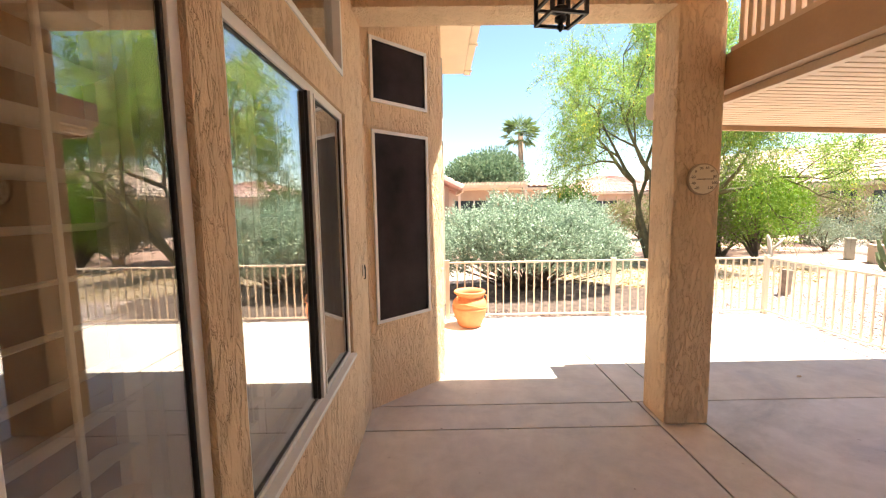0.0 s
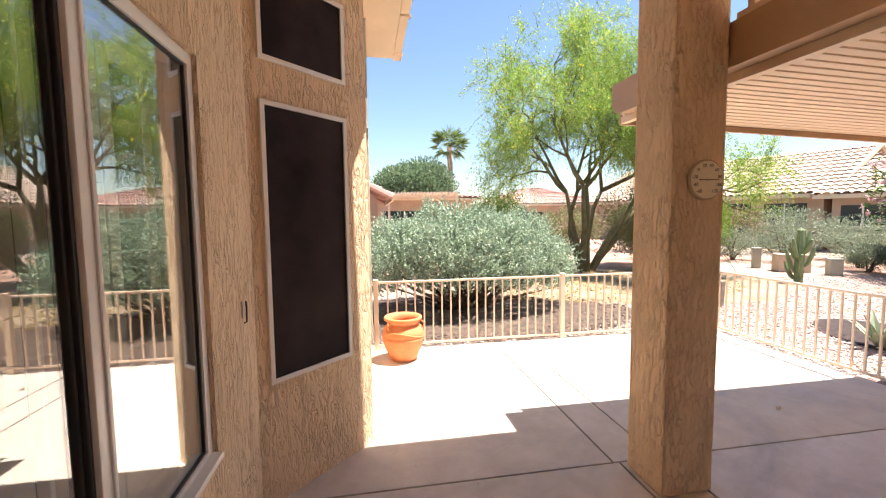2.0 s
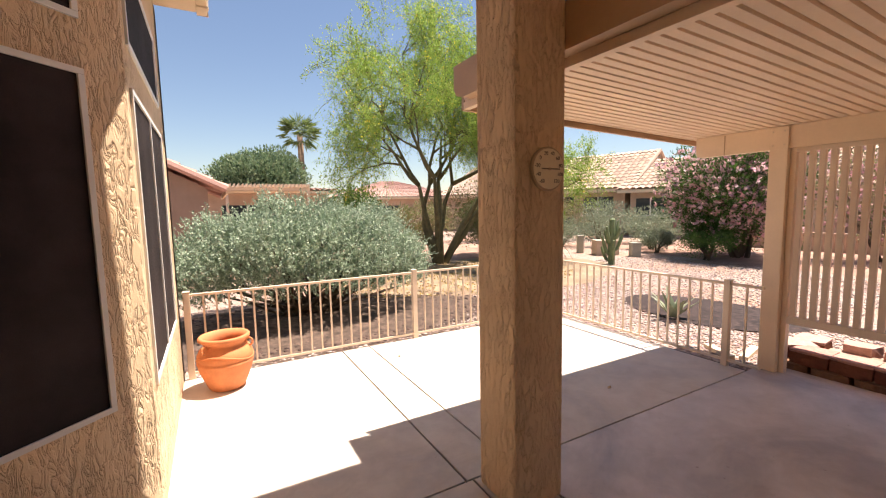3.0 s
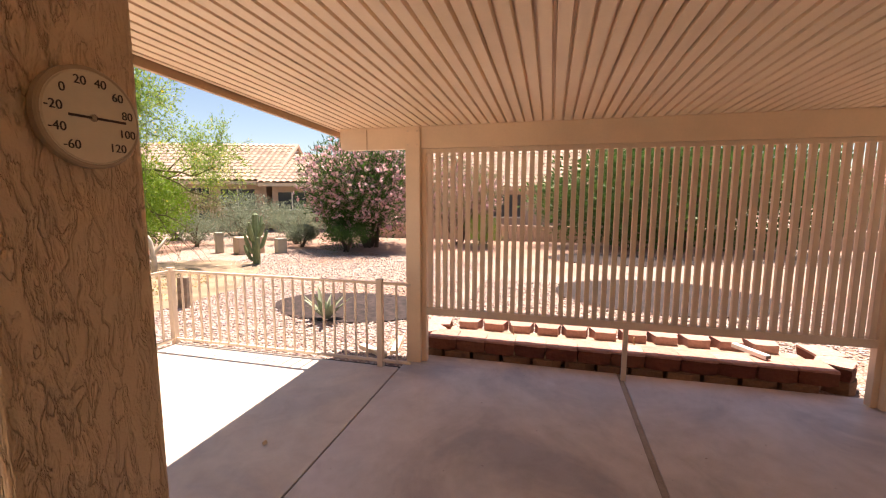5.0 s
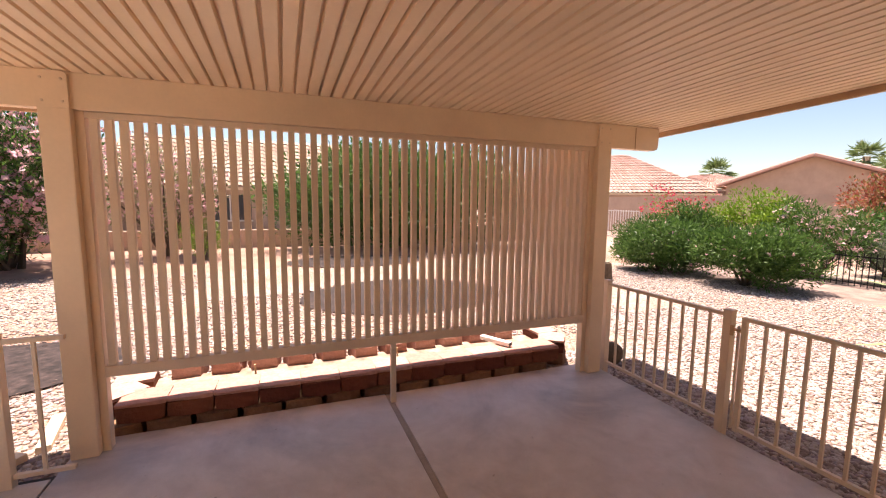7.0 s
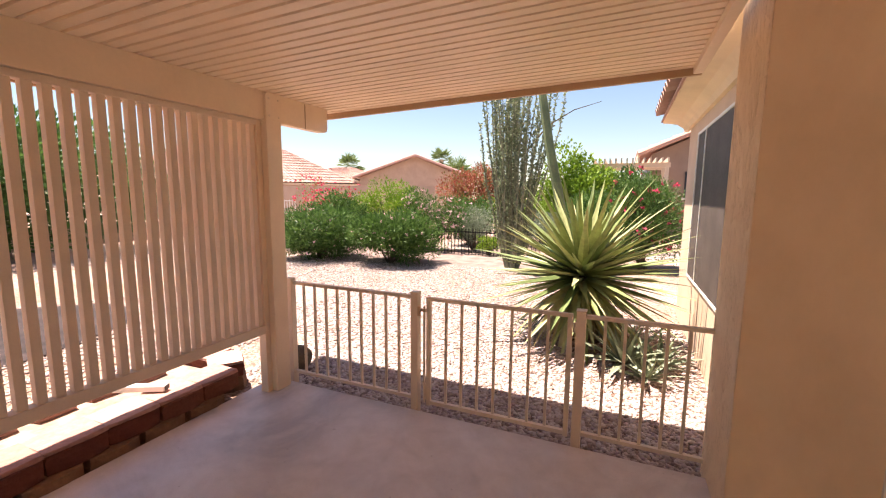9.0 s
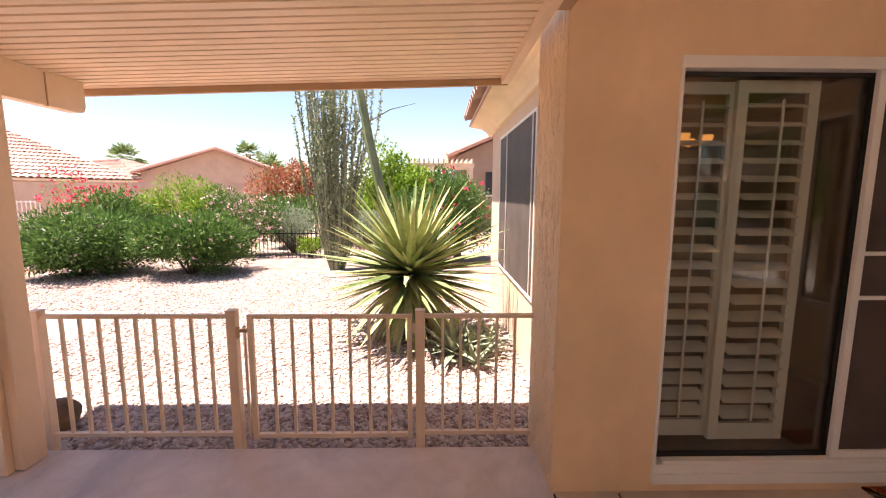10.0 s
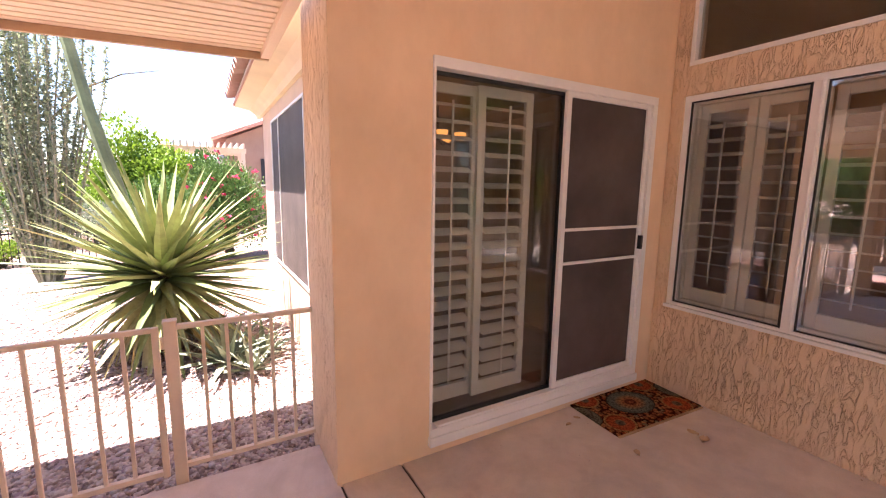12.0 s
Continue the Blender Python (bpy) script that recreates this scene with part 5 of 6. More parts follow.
shrub("bougainvillea", "green shrub with bright red blossom by the house wall", 1.85, -9.1, 0.95, 0.95, 2.15, M_LEAF_DARK, 53, 18000, 0.08, 0.3, 0.1, 30, M_FLOWER_R, 110, flower_size=1.7, clump=0.42)
shrub("green_shrub", "dark green shrub behind the yucca", 3.0, -12.2, 1.2, 0.9, 1.7, M_LEAF_DARK, 70, 8000, 0.1, 0.35)
shrub("grey_shrub", "grey-green shrub behind the ocotillo", 4.5, -11.6, 1.0, 0.8, 1.2, M_LEAF_GREY, 71, 7000, 0.08, 0.35)
shrub("green_shrub", "bright green shrub behind the iron fence", 5.5, -12.6, 1.3, 0.9, 1.8, M_LEAF_YEL, 72, 8000, 0.1, 0.35)
shrub("green_shrub", "dark green shrub behind the iron fence", 6.9, -11.6, 1.1, 0.8, 1.6, M_LEAF_DARK, 73, 8000, 0.1, 0.35)
fan_palm(24.7, -50, 6.3, 1.7, 5)
fan_palm(39.2, -50, 5.6, 2.2, 6)
fan_palm(18.7, -40, 3.9, 1.9, 7)

M_WAND = painted("ocotillo_bark", (0.26, 0.27, 0.18), 0.85, 30, 0.2, 0.5, 6)
# ocotillo: tall thorny wands
oc = thing("ocotillo", "tall ocotillo of many thin grey-green leafy wands", "cactus", 4.5, -7.6, GROUND)
rng = np.random.default_rng(8)
P, D = [], []
for i in range(54):
    a = rng.uniform(0, math.tau)
    sp = rng.uniform(0.05, 0.95) * (0.85 if i else 0)
    h = rng.uniform(3.0, 4.7)
    e = np.array([math.cos(a) * sp * 1.35, math.sin(a) * sp * 1.1, 1.0])
    pts = []
    for s in np.linspace(0, 1, 6):
        w_ = 0.04 * np.array([math.sin(s * 9 + i), math.cos(s * 7 + i * 2), 0])
        pts.append((e[0] * (0.10 + s ** 0.75 * 0.9) + w_[0], e[1] * (0.10 + s ** 0.75 * 0.9) + w_[1], s * h))
    part("wand", tube(pts, [0.024, 0.02, 0.016, 0.012, 0.009, 0.005], 5), M_WAND, oc)
    pts = np.array(pts)
    s = rng.uniform(0.12, 1, 420) * 5
    k = np.minimum(s.astype(int), 4)
    q = pts[k] + (pts[k + 1] - pts[k]) * (s - k)[:, None]
    P.append(q + rng.normal(size=q.shape) * 0.012)
    D.append(rng.normal(size=q.shape) + np.array([0, 0, 0.5]))
P, D = np.concatenate(P), np.concatenate(D)
L = rng.uniform(0.04, 0.08, len(P))
leaf_mesh("foliage", P, D, L, L * 0.5, M_LEAF_OCO, oc, kind="stuff")
side = thing("bare_branch", "thin bare branch arching out of the ocotillo", "branch", 4.3, -7.6, 0)
part("stem", tube([(0.0, 0, 2.4), (-0.5, 0.1, 2.95), (-1.0, 0.2, 3.2), (-1.5, 0.3, 3.3)], [0.02, 0.015, 0.01, 0.004], 5), M_GREENBARK, side)

# leaning green cactus column
M_CACTUS = painted("cactus_skin", (0.18, 0.24, 0.12), 0.65, 30, 0.15, 0.3, 5)


def ribbed_column(points, radii, ribs=12, depth=0.14):
    b = bmesh.new()
    pts_ = [Vector(p) for p in points]
    rings_ = []
    seg = ribs * 2
    for i, p in enumerate(pts_):
        d = (pts_[min(i + 1, len(pts_) - 1)] - pts_[max(i - 1, 0)]).normalized()
        u = d.orthogonal().normalized() if i == 0 else (u - d * u.dot(d)).normalized()
        w_ = d.cross(u)
        rings_.append([b.verts.new(p + (u * math.cos(math.tau * k / seg) + w_ * math.sin(math.tau * k / seg)) * radii[i] * (1 if k % 2 else 1 - depth)) for k in range(seg)])
    for p_, q_ in zip(rings_, rings_[1:]):
        for k in range(seg):
            b.faces.new((p_[k], p_[(k + 1) % seg], q_[(k + 1) % seg], q_[k]))
    b.faces.new(rings_[0][::-1])
    b.faces.new(rings_[-1])
    return b


lc = thing("leaning_cactus", "tall thin green cactus column leaning aside", "cactus", 2.9, -5.3, GROUND)
part("column", ribbed_column([(0, 0, -0.05), (0.14, 0, 0.75), (0.31, 0, 1.55), (0.50, 0, 2.4), (0.62, 0, 3.1), (0.75, 0, 3.8), (0.78, 0, 3.95)], [0.08, 0.08, 0.075, 0.07, 0.062, 0.055, 0.02], 8, 0.1), M_CACTUS, lc)
sc_ = thing("small_cactus", "branching dark green cactus standing in the gravel", "cactus", 9.9, 8.6, GROUND)
part("column", ribbed_column([(0, 0, -0.03), (0, 0, 0.4), (0.02, 0, 0.9), (0.02, 0, 1.25), (0.02, 0, 1.3)], [0.09, 0.1, 0.1, 0.08, 0.03], 8), M_CACTUS, sc_)
for a, z0_, h_ in ((30, 0.2, 0.45), (150, 0.3, 0.5), (230, 0.15, 0.55), (310, 0.4, 0.45), (80, 0.55, 0.4), (190, 0.62, 0.45), (270, 0.7, 0.35), (0, 0.72, 0.5), (120, 0.1, 0.4)):
    u_ = Vector((math.cos(radians(a)), math.sin(radians(a)), 0))
    part("arm", ribbed_column([u_ * 0.08 + Vector((0, 0, z0_)), u_ * 0.15 + Vector((0, 0, z0_ + 0.08)), u_ * 0.22 + Vector((0, 0, z0_ + h_ * 0.6)), u_ * 0.27 + Vector((0, 0, z0_ + h_))], [0.04, 0.052, 0.05, 0.025], 7), M_CACTUS, sc_)


# sword-leaved rosettes
def blade(length, width, droop, fold=0.25, n=7):
    b = bmesh.new()
    rows_ = []
    for i in range(n):
        t = i / (n - 1)
        w_ = width * (0.55 + 0.45 * math.sin(math.pi * min(1, t * 1.6))) * (1 - t ** 4) * 0.5 + 0.0008
        z = -droop * t * t * length
        rows_.append([b.verts.new((t * length, -w_, z + w_ * fold)), b.verts.new((t * length, 0, z - w_ * 0.15)), b.verts.new((t * length, w_, z + w_ * fold))])
    for p_, q_ in zip(rows_, rows_[1:]):
        for k in range(2):
            b.faces.new((p_[k], p_[k + 1], q_[k + 1], q_[k]))
    return b


M_YUCCA = random_mat("yucca_leaf", [(0.0, (0.15, 0.21, 0.08)), (0.4, (0.25, 0.31, 0.12)), (0.75, (0.40, 0.43, 0.20)), (1.0, (0.52, 0.50, 0.28))], 0.5, 14, 0.15, 0.003)
M_YUCCA_DRY = random_mat("yucca_dry_leaf", [(0.0, (0.30, 0.25, 0.10)), (1.0, (0.52, 0.45, 0.22))], 0.7, 14, 0.3, 0.003)
M_AGAVE = random_mat("agave_leaf", [(0.0, (0.17, 0.22, 0.15)), (1.0, (0.34, 0.38, 0.26))], 0.55, 14, 0.2, 0.003)


def rosette(name, label, x, y, z, length, width, count, low, high, material, seed, dry=None, droop=0.12, trunk=0.0, category="agave"):
    rnd_ = random.Random(seed)
    t = thing(name, label, category, x, y, GROUND)
    if trunk:
        part("trunk", lathe([(0.13, 0), (0.12, z * 0.5), (0.11, z), (0.03, z + 0.08)], 12), M_BARK, t)
    kinds = [part("leaf", blade(length * k, width, droop * d), material, t) for k, d in ((1.0, 1.0), (0.9, 0.4), (1.06, 1.6))]
    dries = [part("leaf", blade(length * k, width * 0.9, 0.25), dry, t) for k in (0.95, 0.75)] if dry else []
    started = set()
    for i in range(count):
        f = (i + 0.5) / count
        s0_, s1_ = math.sin(radians(high)), math.sin(radians(low))
        el = math.degrees(math.asin(s0_ + (s1_ - s0_) * f))
        az = i * 137.508 + rnd_.uniform(-8, 8)
        pool = dries if dry and el < -22 and rnd_.random() < 0.7 else kinds
        src = pool[i % len(pool)]
        k = rnd_.uniform(0.82, 1.08) * (0.55 if el > 78 else 1)
        zz = z * (0.75 + 0.25 * (1 - f)) if trunk else z
        m_ = Matrix.Translation((0, 0, zz)) @ pose(0, 0, 0, 0, 0, az) @ pose(0.03, 0, 0, 0, -el, 0) @ pose(0, 0, 0, rnd_.uniform(-20, 20), 0, 0) @ Matrix.Scale(k, 4)
        if src.name in started:
            share("leaf", src, t, m_)
        else:
            started.add(src.name)
            src.matrix_basis = m_
    return t


rosette("yucca", "large variegated yucca rosette of stiff sword leaves", 2.70, -3.6, 0.80, 1.13, 0.10, 296, -66, 88, M_YUCCA, 1, M_YUCCA_DRY, 0.06, 1.0, "yucca")
rosette("agave", "grey-green agave rosette below the yucca", 2.22, -2.9, 0.06, 0.50, 0.06, 34, 8, 85, M_AGAVE, 2, None, 0.1)
rosette("agave", "small grey-green agave rosette by the house wall", 1.92, -3.0, 0.04, 0.36, 0.05, 26, 8, 85, M_AGAVE, 3, None, 0.1)
rosette("agave", "small grey-green agave rosette by the house wall", 2.05, -2.65, 0.04, 0.32, 0.045, 24, 8, 85, M_AGAVE, 4, None, 0.1)
rosette("agave", "blue-grey agave rosette in the mulch bed", 5.95, 4.35, 0.04, 0.46, 0.12, 13, 38, 84, M_AGAVE, 5, None, 0.12)

# ---- neighbouring houses ----
M_TILE = island_mat("clay_roof_tile", [(0.0, (0.44, 0.26, 0.21)), (0.5, (0.53, 0.33, 0.28)), (1.0, (0.58, 0.39, 0.34))], 0.85, 20)
M_TILE_TAN = island_mat("tan_roof_tile", [(0.0, (0.40, 0.28, 0.22)), (0.5, (0.50, 0.37, 0.29)), (1.0, (0.55, 0.43, 0.34))], 0.85, 20)
M_WIN_FAR = painted("far_window_glass", (0.04, 0.05, 0.06), 0.1, 30, 0.05, 0.0)
M_GREY = painted("grey_trim", (0.45, 0.42, 0.38), 0.6, 40, 0.06, 0.05)


def tiled_slope(p0, p1, p2, p3, pitch=0.32, row=0.42):
    """A slope of rounded roof tiles; p0 to p1 is the eave, p3 to p2 the ridge."""
    p0, p1, p2, p3 = (Vector(p) for p in (p0, p1, p2, p3))
    n = (p1 - p0).cross(p3 - p0).normalized()
    if n.z < 0:
        n = -n
    cols = max(2, int((p1 - p0).length / pitch))
    rows_n = max(2, int(((p3 + p2) / 2 - (p0 + p1) / 2).length / row))
    b = bmesh.new()
    for j in range(rows_n):
        t0, t1 = j / rows_n, min(1.0, (j + 1.08) / rows_n)
        for i in range(cols):
            q = []
            for t, lift in ((t0, 0.055), (t1, 0.0)):
                a_, b_ = p0.lerp(p3, t), p1.lerp(p2, t)
                for k, hgt in ((0.0, 0.0), (0.3, 0.075), (0.7, 0.075), (1.0, 0.0)):
                    q.append(b.verts.new(a_.lerp(b_, (i + k) / cols) + n * (hgt + lift)))
            for k in range(3):
                b.faces.new((q[k], q[k + 1], q[k + 5], q[k + 4]))
    return b


def house(label, x, y, rz, w_, d_, eave, ridge, roof="hip", tile=M_TILE, wall=M_FAR_WALL, windows=(), over=0.5, name="house"):
    """A house whose front faces local -y, with a tiled hip or gable roof (ridge along x, or along y for gable_y)."""
    hs = thing(name, label, "house", x, y, GROUND, rz=rz)
    part("wall", box(-w_ / 2, -d_ / 2, -0.1, w_ / 2, d_ / 2, eave), wall, hs)
    a, c = w_ / 2 + over, d_ / 2 + over
    e = eave
    A, B, C, D_ = (-a, -c, e), (a, -c, e), (a, c, e), (-a, c, e)
    if roof == "hip":
        rf = part("roof", box(-a, -c, e - 0.12, a, c, e), M_CORNICE, hs)
    else:
        rf = part("roof", box(-w_ / 2 + 0.05, -d_ / 2 + 0.05, e - 0.1, w_ / 2 - 0.05, d_ / 2 - 0.05, e), M_CORNICE, hs)
        for k_ in (-1, 1):
            part("eave_board", box(-a, k_ * c - 0.03, e - 0.16, a, k_ * c + 0.03, e + 0.01) if roof == "gable" else box(k_ * a - 0.03, -c, e - 0.16, k_ * a + 0.03, c, e + 0.01), M_CORNICE, rf)
    if roof == "hip":
        r = max(0.0, a - c)
        R0, R1 = (-r, 0, ridge), (r, 0, ridge)
        slopes = ((A, B, R1, R0), (C, D_, R0, R1), (B, C, R1, R1), (D_, A, R0, R0))
    elif roof == "gable":
        R0, R1 = (-a, 0, ridge), (a, 0, ridge)
        slopes = ((A, B, R1, R0), (C, D_, R0, R1))
        g_ = prism([(-d_ / 2, eave), (d_ / 2, eave), (0, ridge - 0.12)], "x", -w_ / 2, w_ / 2)
        part("gable", g_, wall, hs)
    else:
        R0, R1 = (0, -c, ridge), (0, c, ridge)
        slopes = ((D_, A, R0, R1), (B, C, R1, R0))
        part("gable", prism([(-w_ / 2, eave), (w_ / 2, eave), (0, ridge - 0.12)], "y", -d_ / 2, d_ / 2), wall, hs)
    for s_ in slopes:
        tagged(part("tiles", tiled_slope(*s_), tile, rf), kind="stuff")
    if roof != "hip":
        ends = ((R0, A if roof == "gable" else A, D_ if roof == "gable" else B), (R1, B if roof == "gable" else D_, C))
        for top_, l_, r_ in ends:
            for q_ in (l_, r_):
                part("barge_board", tube([Vector(q_) + Vector((0, 0, -0.03)), Vector(top_) + Vector((0, 0, -0.03))], 0.11, 6), tile, rf)
    for u0, u1, z0_, z1_ in windows:
        wn_ = part("window", box(u0, -d_ / 2 - 0.03, z0_, u1, -d_ / 2 + 0.02, z1_), M_WIN_FAR, hs)
        part("sill", box(u0 - 0.06, -d_ / 2 - 0.08, z0_ - 0.08, u1 + 0.06, -d_ / 2, z0_), M_WHITE, wn_)
        part("window_frame", box((u0 + u1) / 2 - 0.03, -d_ / 2 - 0.045, z0_, (u0 + u1) / 2 + 0.03, -d_ / 2 - 0.03, z1_), M_WHITE, wn_)
    return hs


LH = "single-storey stucco house with a clay tile roof"
house("tan stucco house with a tan tile roof", 21.7, 23.15, -72.5, 13.0, 8.2, 2.5, 4.85, "gable", M_TILE_TAN, windows=((-1.5, 1.2, 0.9, 2.1), (2.4, 3.6, 0.5, 2.15), (4.2, 5.9, 1.1, 2.1)))
house("tan stucco house wing with a tan tile roof", 24.0, 12.4, -72.5, 8.0, 7.0, 2.4, 4.15, "gable", M_TILE_TAN, windows=((-3.7, -2.3, 1.1, 1.95),))
house("stucco house with a tan tile roof beyond the screen", 30.0, 3.0, -90, 12.0, 8.0, 2.3, 5.2, "gable", M_TILE_TAN, windows=((-2, 0, 0.6, 1.9), (2, 3.5, 0.6, 1.9)))
house("stucco house with a pink clay tile hip roof", 30.5, -23.0, -127, 15.0, 10.0, 2.4, 5.6, "hip", windows=((-4, -2, 0.5, 1.8), (0, 2, 0.5, 1.8)))
house("stucco house with a broad tiled gable", 19.6, -32.5, 27, 8.6, 9.0, 2.95, 4.7, "gable_y", windows=())
house("pink stucco house with a low clay tile roof", 30.0, -36.0, 20, 10.0, 8.0, 2.9, 4.4, "hip")
house("stucco house with a clay tile roof end beside the sage", -3.6, 17.5, -90, 5.0, 7.6, 2.35, 4.5, "gable", wall=M_SHADED_WALL, windows=())
house("stucco house with a low roof behind the sage", 3.0, 28.5, 0, 6.5, 6.0, 2.75, 3.1, "hip", windows=((-2.2, 0.2, 0.8, 2.0),))
house("tan stucco house behind the desert tree", 13.5, 34.0, -10, 9.0, 8.0, 2.5, 3.9, "hip", windows=((-2, 0, 0.8, 1.9),))
house("stucco house with a brown tiled gable beyond the pergola", -2.4, -20.0, 180, 7.6, 5.0, 3.3, 5.1, "gable_y", wall=M_SHADED_WALL, windows=((-2.6, -1.4, 1.6, 2.6),), over=0.5)

# pergolas
def pergola(label, x, y, rz, w_, d_, h_, n):
    p = thing("pergola", label, "pergola", x, y, GROUND, rz=rz)
    for sx in (-1, 1):
        for sy in (-1, 1):
            part("post", box(sx * (w_ / 2 - 0.1) - 0.06, sy * (d_ / 2 - 0.1) - 0.06, 0, sx * (w_ / 2 - 0.1) + 0.06, sy * (d_ / 2 - 0.1) + 0.06, h_), M_BEIGE, p)
    for sy in (-1, 1):
        part("beam", box(-w_ / 2, sy * (d_ / 2 - 0.1) - 0.04, h_, w_ / 2, sy * (d_ / 2 - 0.1) + 0.04, h_ + 0.16), M_BEIGE, p)
    for i in range(n):
        xx = -w_ / 2 + w_ * (i + 0.5) / n
        part("rafter", box(xx - 0.025, -d_ / 2 - 0.2, h_ + 0.16, xx + 0.025, d_ / 2 + 0.2, h_ + 0.32), M_BEIGE, p)


pergola("beige pergola against the neighbouring house", 2.2, -16.2, 0, 2.6, 1.8, 2.65, 14)
pergola("low beige pergola behind the sage", 2.9, 24.6, 0, 4.0, 2.4, 2.7, 22)

# boundary walls and iron fence
tagged(finish("boundary_wall", box(9.5, -17.2, GROUND, 26.0, -17.0, 2.0), M_FAR_WALL), "terracotta block garden wall", "wall", kind="structure")
tagged(finish("boundary_wall_east", box(17.5, -12.0, GROUND, 17.7, 9.0, 0.55), M_FAR_WALL), "low terracotta block wall", "wall", kind="structure")
fi = thing("iron_fence", "low dark iron fence at the yard's edge", "fence", 4.2, -9.3, GROUND)
part("top_rail", box(0, -0.01, 0.62, 6.0, 0.01, 0.65), M_BLACK, fi)
part("bottom_rail", box(0, -0.01, 0.08, 6.0, 0.01, 0.1), M_BLACK, fi)
bar = part("bar", box(-0.007, -0.007, 0, 0.007, 0.007, 0.72), M_BLACK, fi)
for i in range(1, 61):
    share("bar", bar, fi, pose(i * 0.1, 0, 0))
wf = thing("pool_fence", "pale metal picket fence by the far house", "fence", 15.5, -13.0, GROUND, rz=0)
part("top_rail", box(0, -0.02, 1.3, 6.0, 0.02, 1.34), M_WHITE, wf)
part("bottom_rail", box(0, -0.02, 0.1, 6.0, 0.02, 0.14), M_WHITE, wf)
bar = part("bar", box(-0.012, -0.012, 0.1, 0.012, 0.012, 1.36), M_WHITE, wf)
for i in range(1, 41):
    share("bar", bar, wf, pose(i * 0.15, 0, 0))

# garden lamps
def post_lantern(x, y, h_):
    g_ = thing("garden_lantern", "small dark post lantern among the shrubs", "lantern", x, y, GROUND, "garden lanterns")
    part("post", tube([(0, 0, 0), (0, 0, h_)], 0.03, 8), M_BLACK, g_)
    part("lamp_box", box(-0.09, -0.09, h_, 0.09, 0.09, h_ + 0.22, 0.01), M_GREY, g_)
    part("cap", lathe([(0.15, h_ + 0.22), (0.12, h_ + 0.26), (0.03, h_ + 0.32)], 10), M_BLACK, g_)


post_lantern(1.8, -12.0, 2.05)
post_lantern(6.2, -12.2, 2.1)

# eave of the south wing: tiles, cornice
ev = thing("south_eave", "cream moulded cornice under a red tile eave", "eave", kind="structure")
part("cornice", prism([(1.56, 2.42), (1.60, 2.42), (1.63, 2.47), (1.70, 2.52), (1.80, 2.54), (1.88, 2.55), (1.88, 2.64), (1.4, 2.64)], "y", -5.4, -1.44), M_CORNICE, ev)
tl = tagged(part("tiles", tiled_slope((1.95, -5.4, 2.60), (1.95, -1.44, 2.60), (-3.0, -1.44, 4.2), (-3.0, -5.4, 4.2), 0.2, 0.4), M_TILE, ev), kind="stuff")
part("tile_bed", prism([(1.90, 2.585), (-3.0, 4.17), (-3.0, 3.3), (1.4, 2.64), (1.90, 2.56)], "y", -5.4, -1.44), M_TILE, ev)


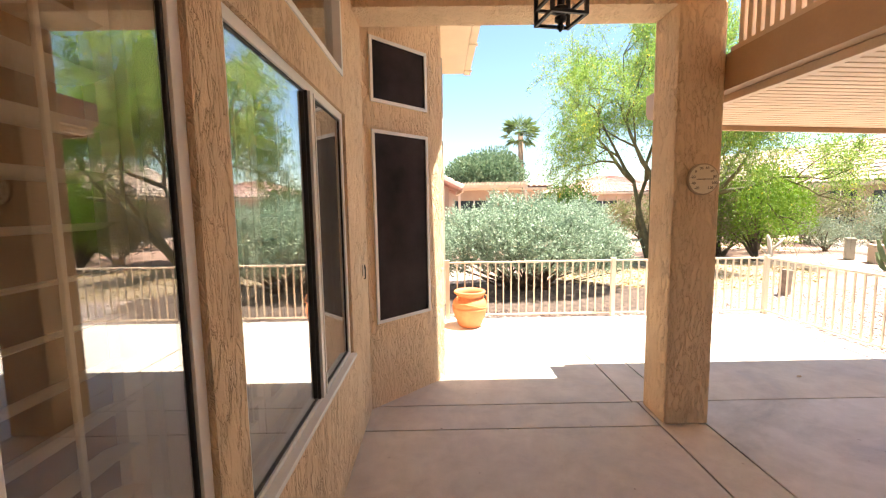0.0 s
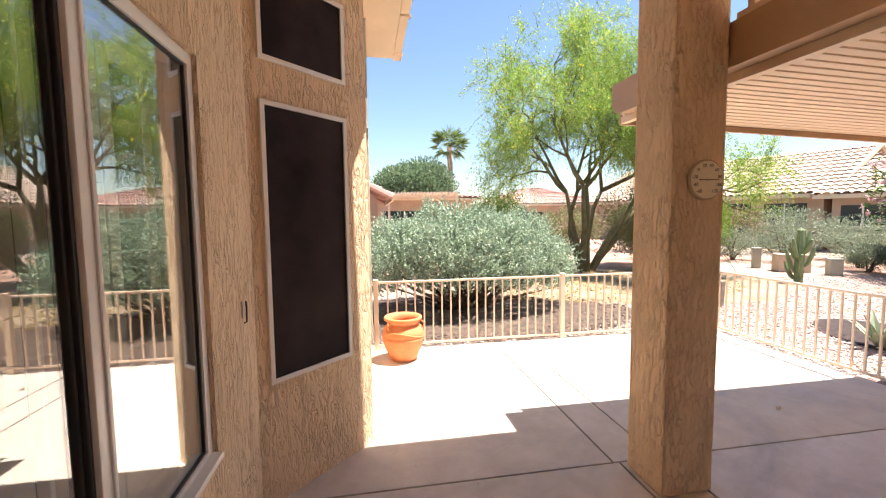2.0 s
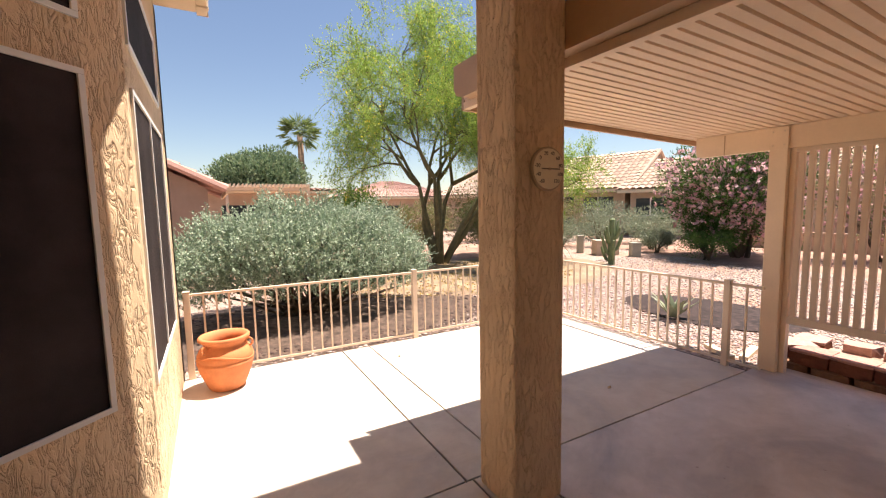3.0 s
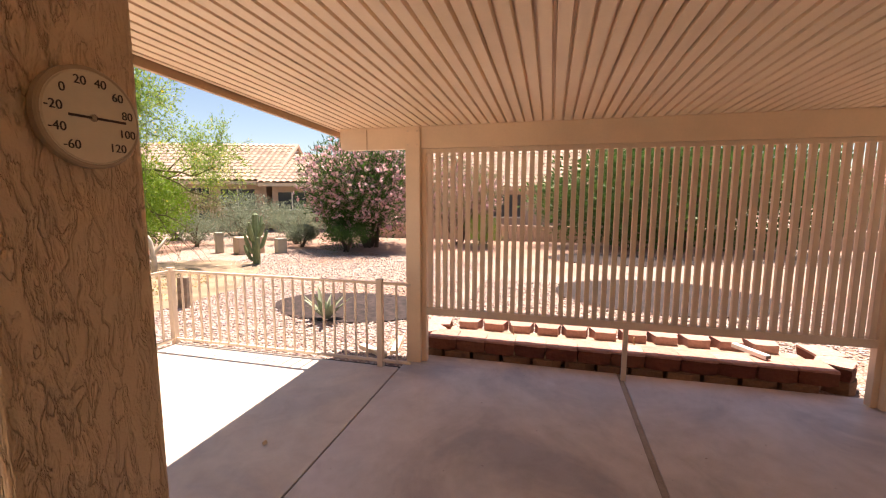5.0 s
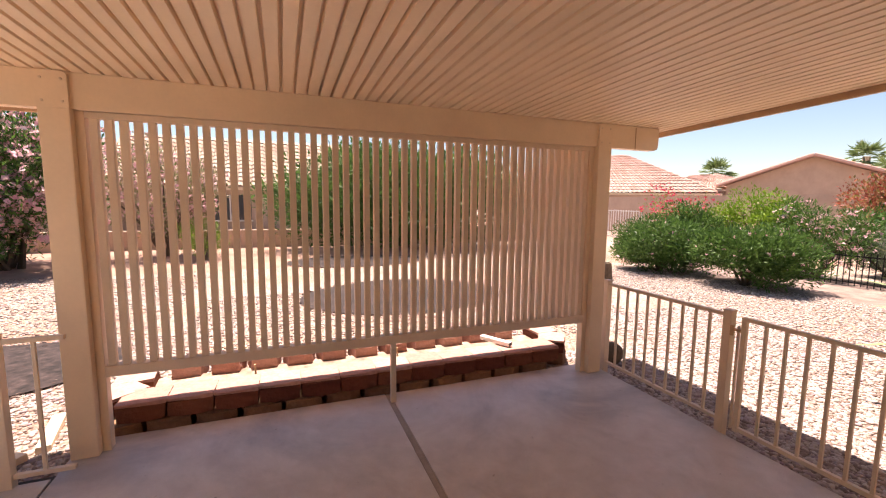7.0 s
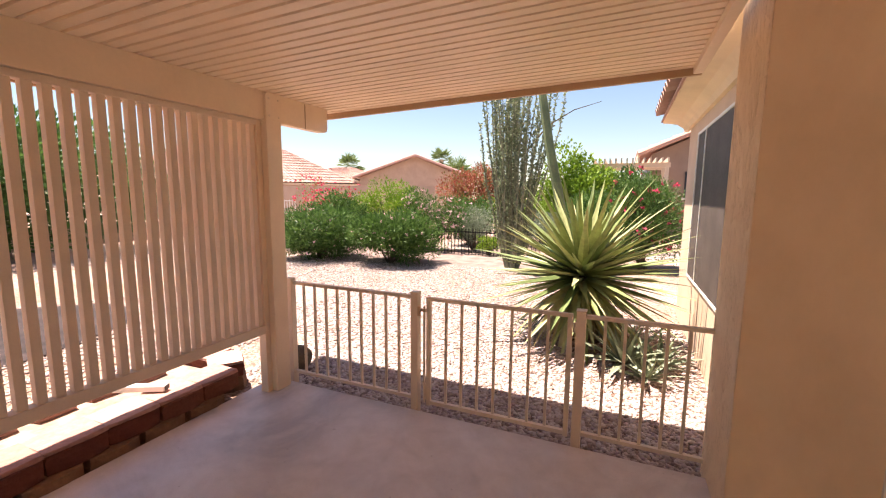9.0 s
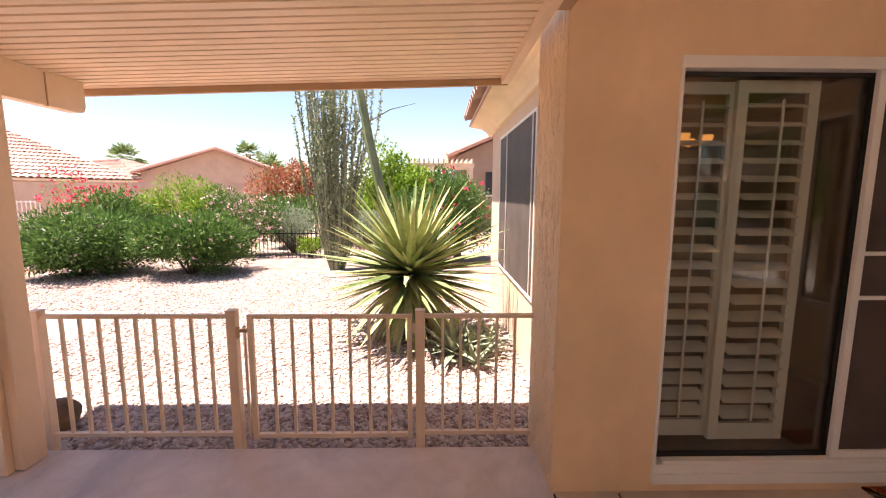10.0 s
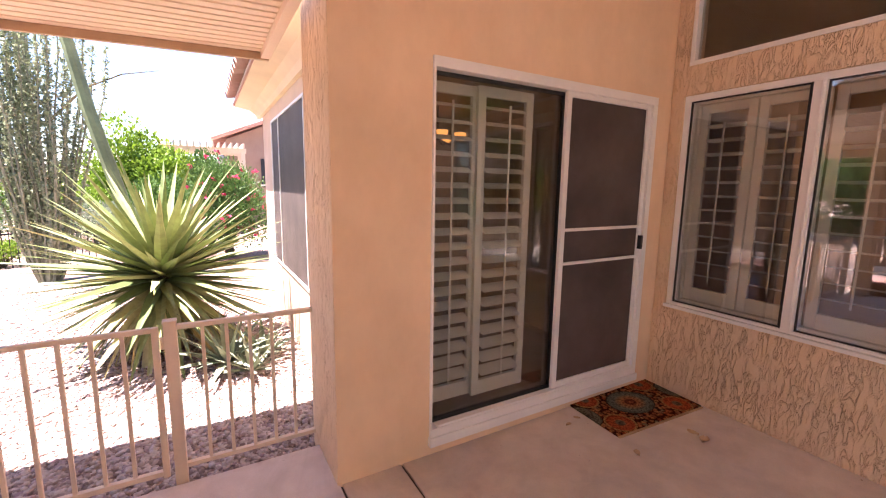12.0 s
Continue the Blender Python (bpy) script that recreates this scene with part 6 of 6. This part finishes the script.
# ---- loose gravel ----
def pebbles(name, label, boxes, size, material, seed, beds=False):
    """Loose stones over stretches of the yard, one joined mesh."""
    rng_ = np.random.default_rng(seed)
    bmi = bmesh.new()
    bmesh.ops.create_icosphere(bmi, subdivisions=1, radius=1)
    base_v = np.array([v_.co[:] for v_ in bmi.verts])
    base_f = np.array([[v_.index for v_ in f.verts] for f in bmi.faces])
    bmi.free()
    pos = []
    for x0_, y0_, x1_, y1_, count in boxes:
        pos.append(np.stack([rng_.uniform(x0_, x1_, count), rng_.uniform(y0_, y1_, count)], axis=1))
    pos = np.concatenate(pos)
    inside = []
    for bx_, by_, ra_, rb_ in ((6.75, 4.35, 0.85, 1.25), (8.75, -0.45, 1.35, 1.75), (13.2, -0.4, 1.1, 1.9), (1.7, 7.1, 2.9, 1.6)):
        r_ = np.hypot((pos[:, 0] - bx_) / ra_, (pos[:, 1] - by_) / rb_)
        if not beds:
            pos = pos[r_ + rng_.normal(size=len(pos)) * 0.06 > 0.93]
        elif (r_ < 1).any():
            inside.append(pos[r_ + rng_.normal(size=len(pos)) * 0.06 < 0.95])
    if beds:
        pos = np.concatenate(inside)
    n = len(pos)
    s = size * rng_.uniform(0.5, 1.15, (n, 1)) * np.stack([rng_.uniform(0.8, 1.4, n), rng_.uniform(0.7, 1.1, n), rng_.uniform(0.4, 0.65, n)], axis=1)
    a = rng_.uniform(0, math.tau, n)
    V = base_v[None] * (1 + rng_.normal(size=(n, len(base_v), 1)) * 0.09) * s[:, None]
    ca, sa = np.cos(a)[:, None], np.sin(a)[:, None]
    X, Y = V[..., 0] * ca - V[..., 1] * sa, V[..., 0] * sa + V[..., 1] * ca
    tilt = rng_.uniform(-0.35, 0.35, (n, 1))
    Z = V[..., 2] + X * tilt
    V = np.stack([X + pos[:, :1], Y + pos[:, 1:], Z + GROUND + s[:, 2:] * 0.45], axis=2)
    F = base_f[None] + (np.arange(n) * len(base_v))[:, None, None]
    me = bpy.data.meshes.new(name)
    nf = n * len(base_f)
    me.vertices.add(n * len(base_v))
    me.vertices.foreach_set("co", V.ravel())
    me.loops.add(nf * 3)
    me.loops.foreach_set("vertex_index", F.ravel().astype(np.int32))
    me.polygons.add(nf)
    me.polygons.foreach_set("loop_start", np.arange(0, nf * 3, 3, dtype=np.int32))
    me.polygons.foreach_set("loop_total", np.full(nf, 3, dtype=np.int32))
    me.update(calc_edges=True)
    me.materials.append(material)
    me.shade_smooth()
    return tagged(new(name, me), label, "gravel", kind="stuff")


M_PEBBLE = island_mat("gravel_stone", [(0.0, (0.22, 0.15, 0.13)), (0.3, (0.40, 0.31, 0.27)), (0.6, (0.56, 0.48, 0.43)), (0.85, (0.47, 0.38, 0.36)), (1.0, (0.32, 0.22, 0.24))], 0.85, 60)
pebbles("loose_gravel", "pale pink and tan crushed gravel", ((1.58, -2.4, 5.4, -1.25, 13000), (1.58, -4.6, 6.5, -2.4, 18000), (2.0, -7.6, 10.0, -4.6, 15000)), 0.021, M_PEBBLE, 1)
pebbles("loose_gravel_east", "pale tan crushed gravel", ((4.6, 2.7, 7.5, 7.0, 11000), (5.9, -3.5, 9.5, 2.7, 10000), (0.0, 5.5, 4.6, 6.6, 3500), (7.5, 3.0, 12.0, 9.5, 8000)), 0.022, M_PEBBLE, 2)
M_LUMP = island_mat("dark_mulch_lump", [(0.0, (0.035, 0.02, 0.018)), (0.5, (0.08, 0.05, 0.042)), (0.85, (0.13, 0.08, 0.065)), (1.0, (0.22, 0.15, 0.12))], 0.9, 60)
pebbles("bed_mulch", "dark reddish brown rock mulch of the beds", ((5.9, 3.1, 7.6, 5.6, 4200), (7.4, -2.2, 10.1, 1.3, 5200), (12.1, -2.3, 14.3, 1.5, 2500), (-1.0, 5.5, 4.6, 8.7, 5000)), 0.03, M_LUMP, 3, True)
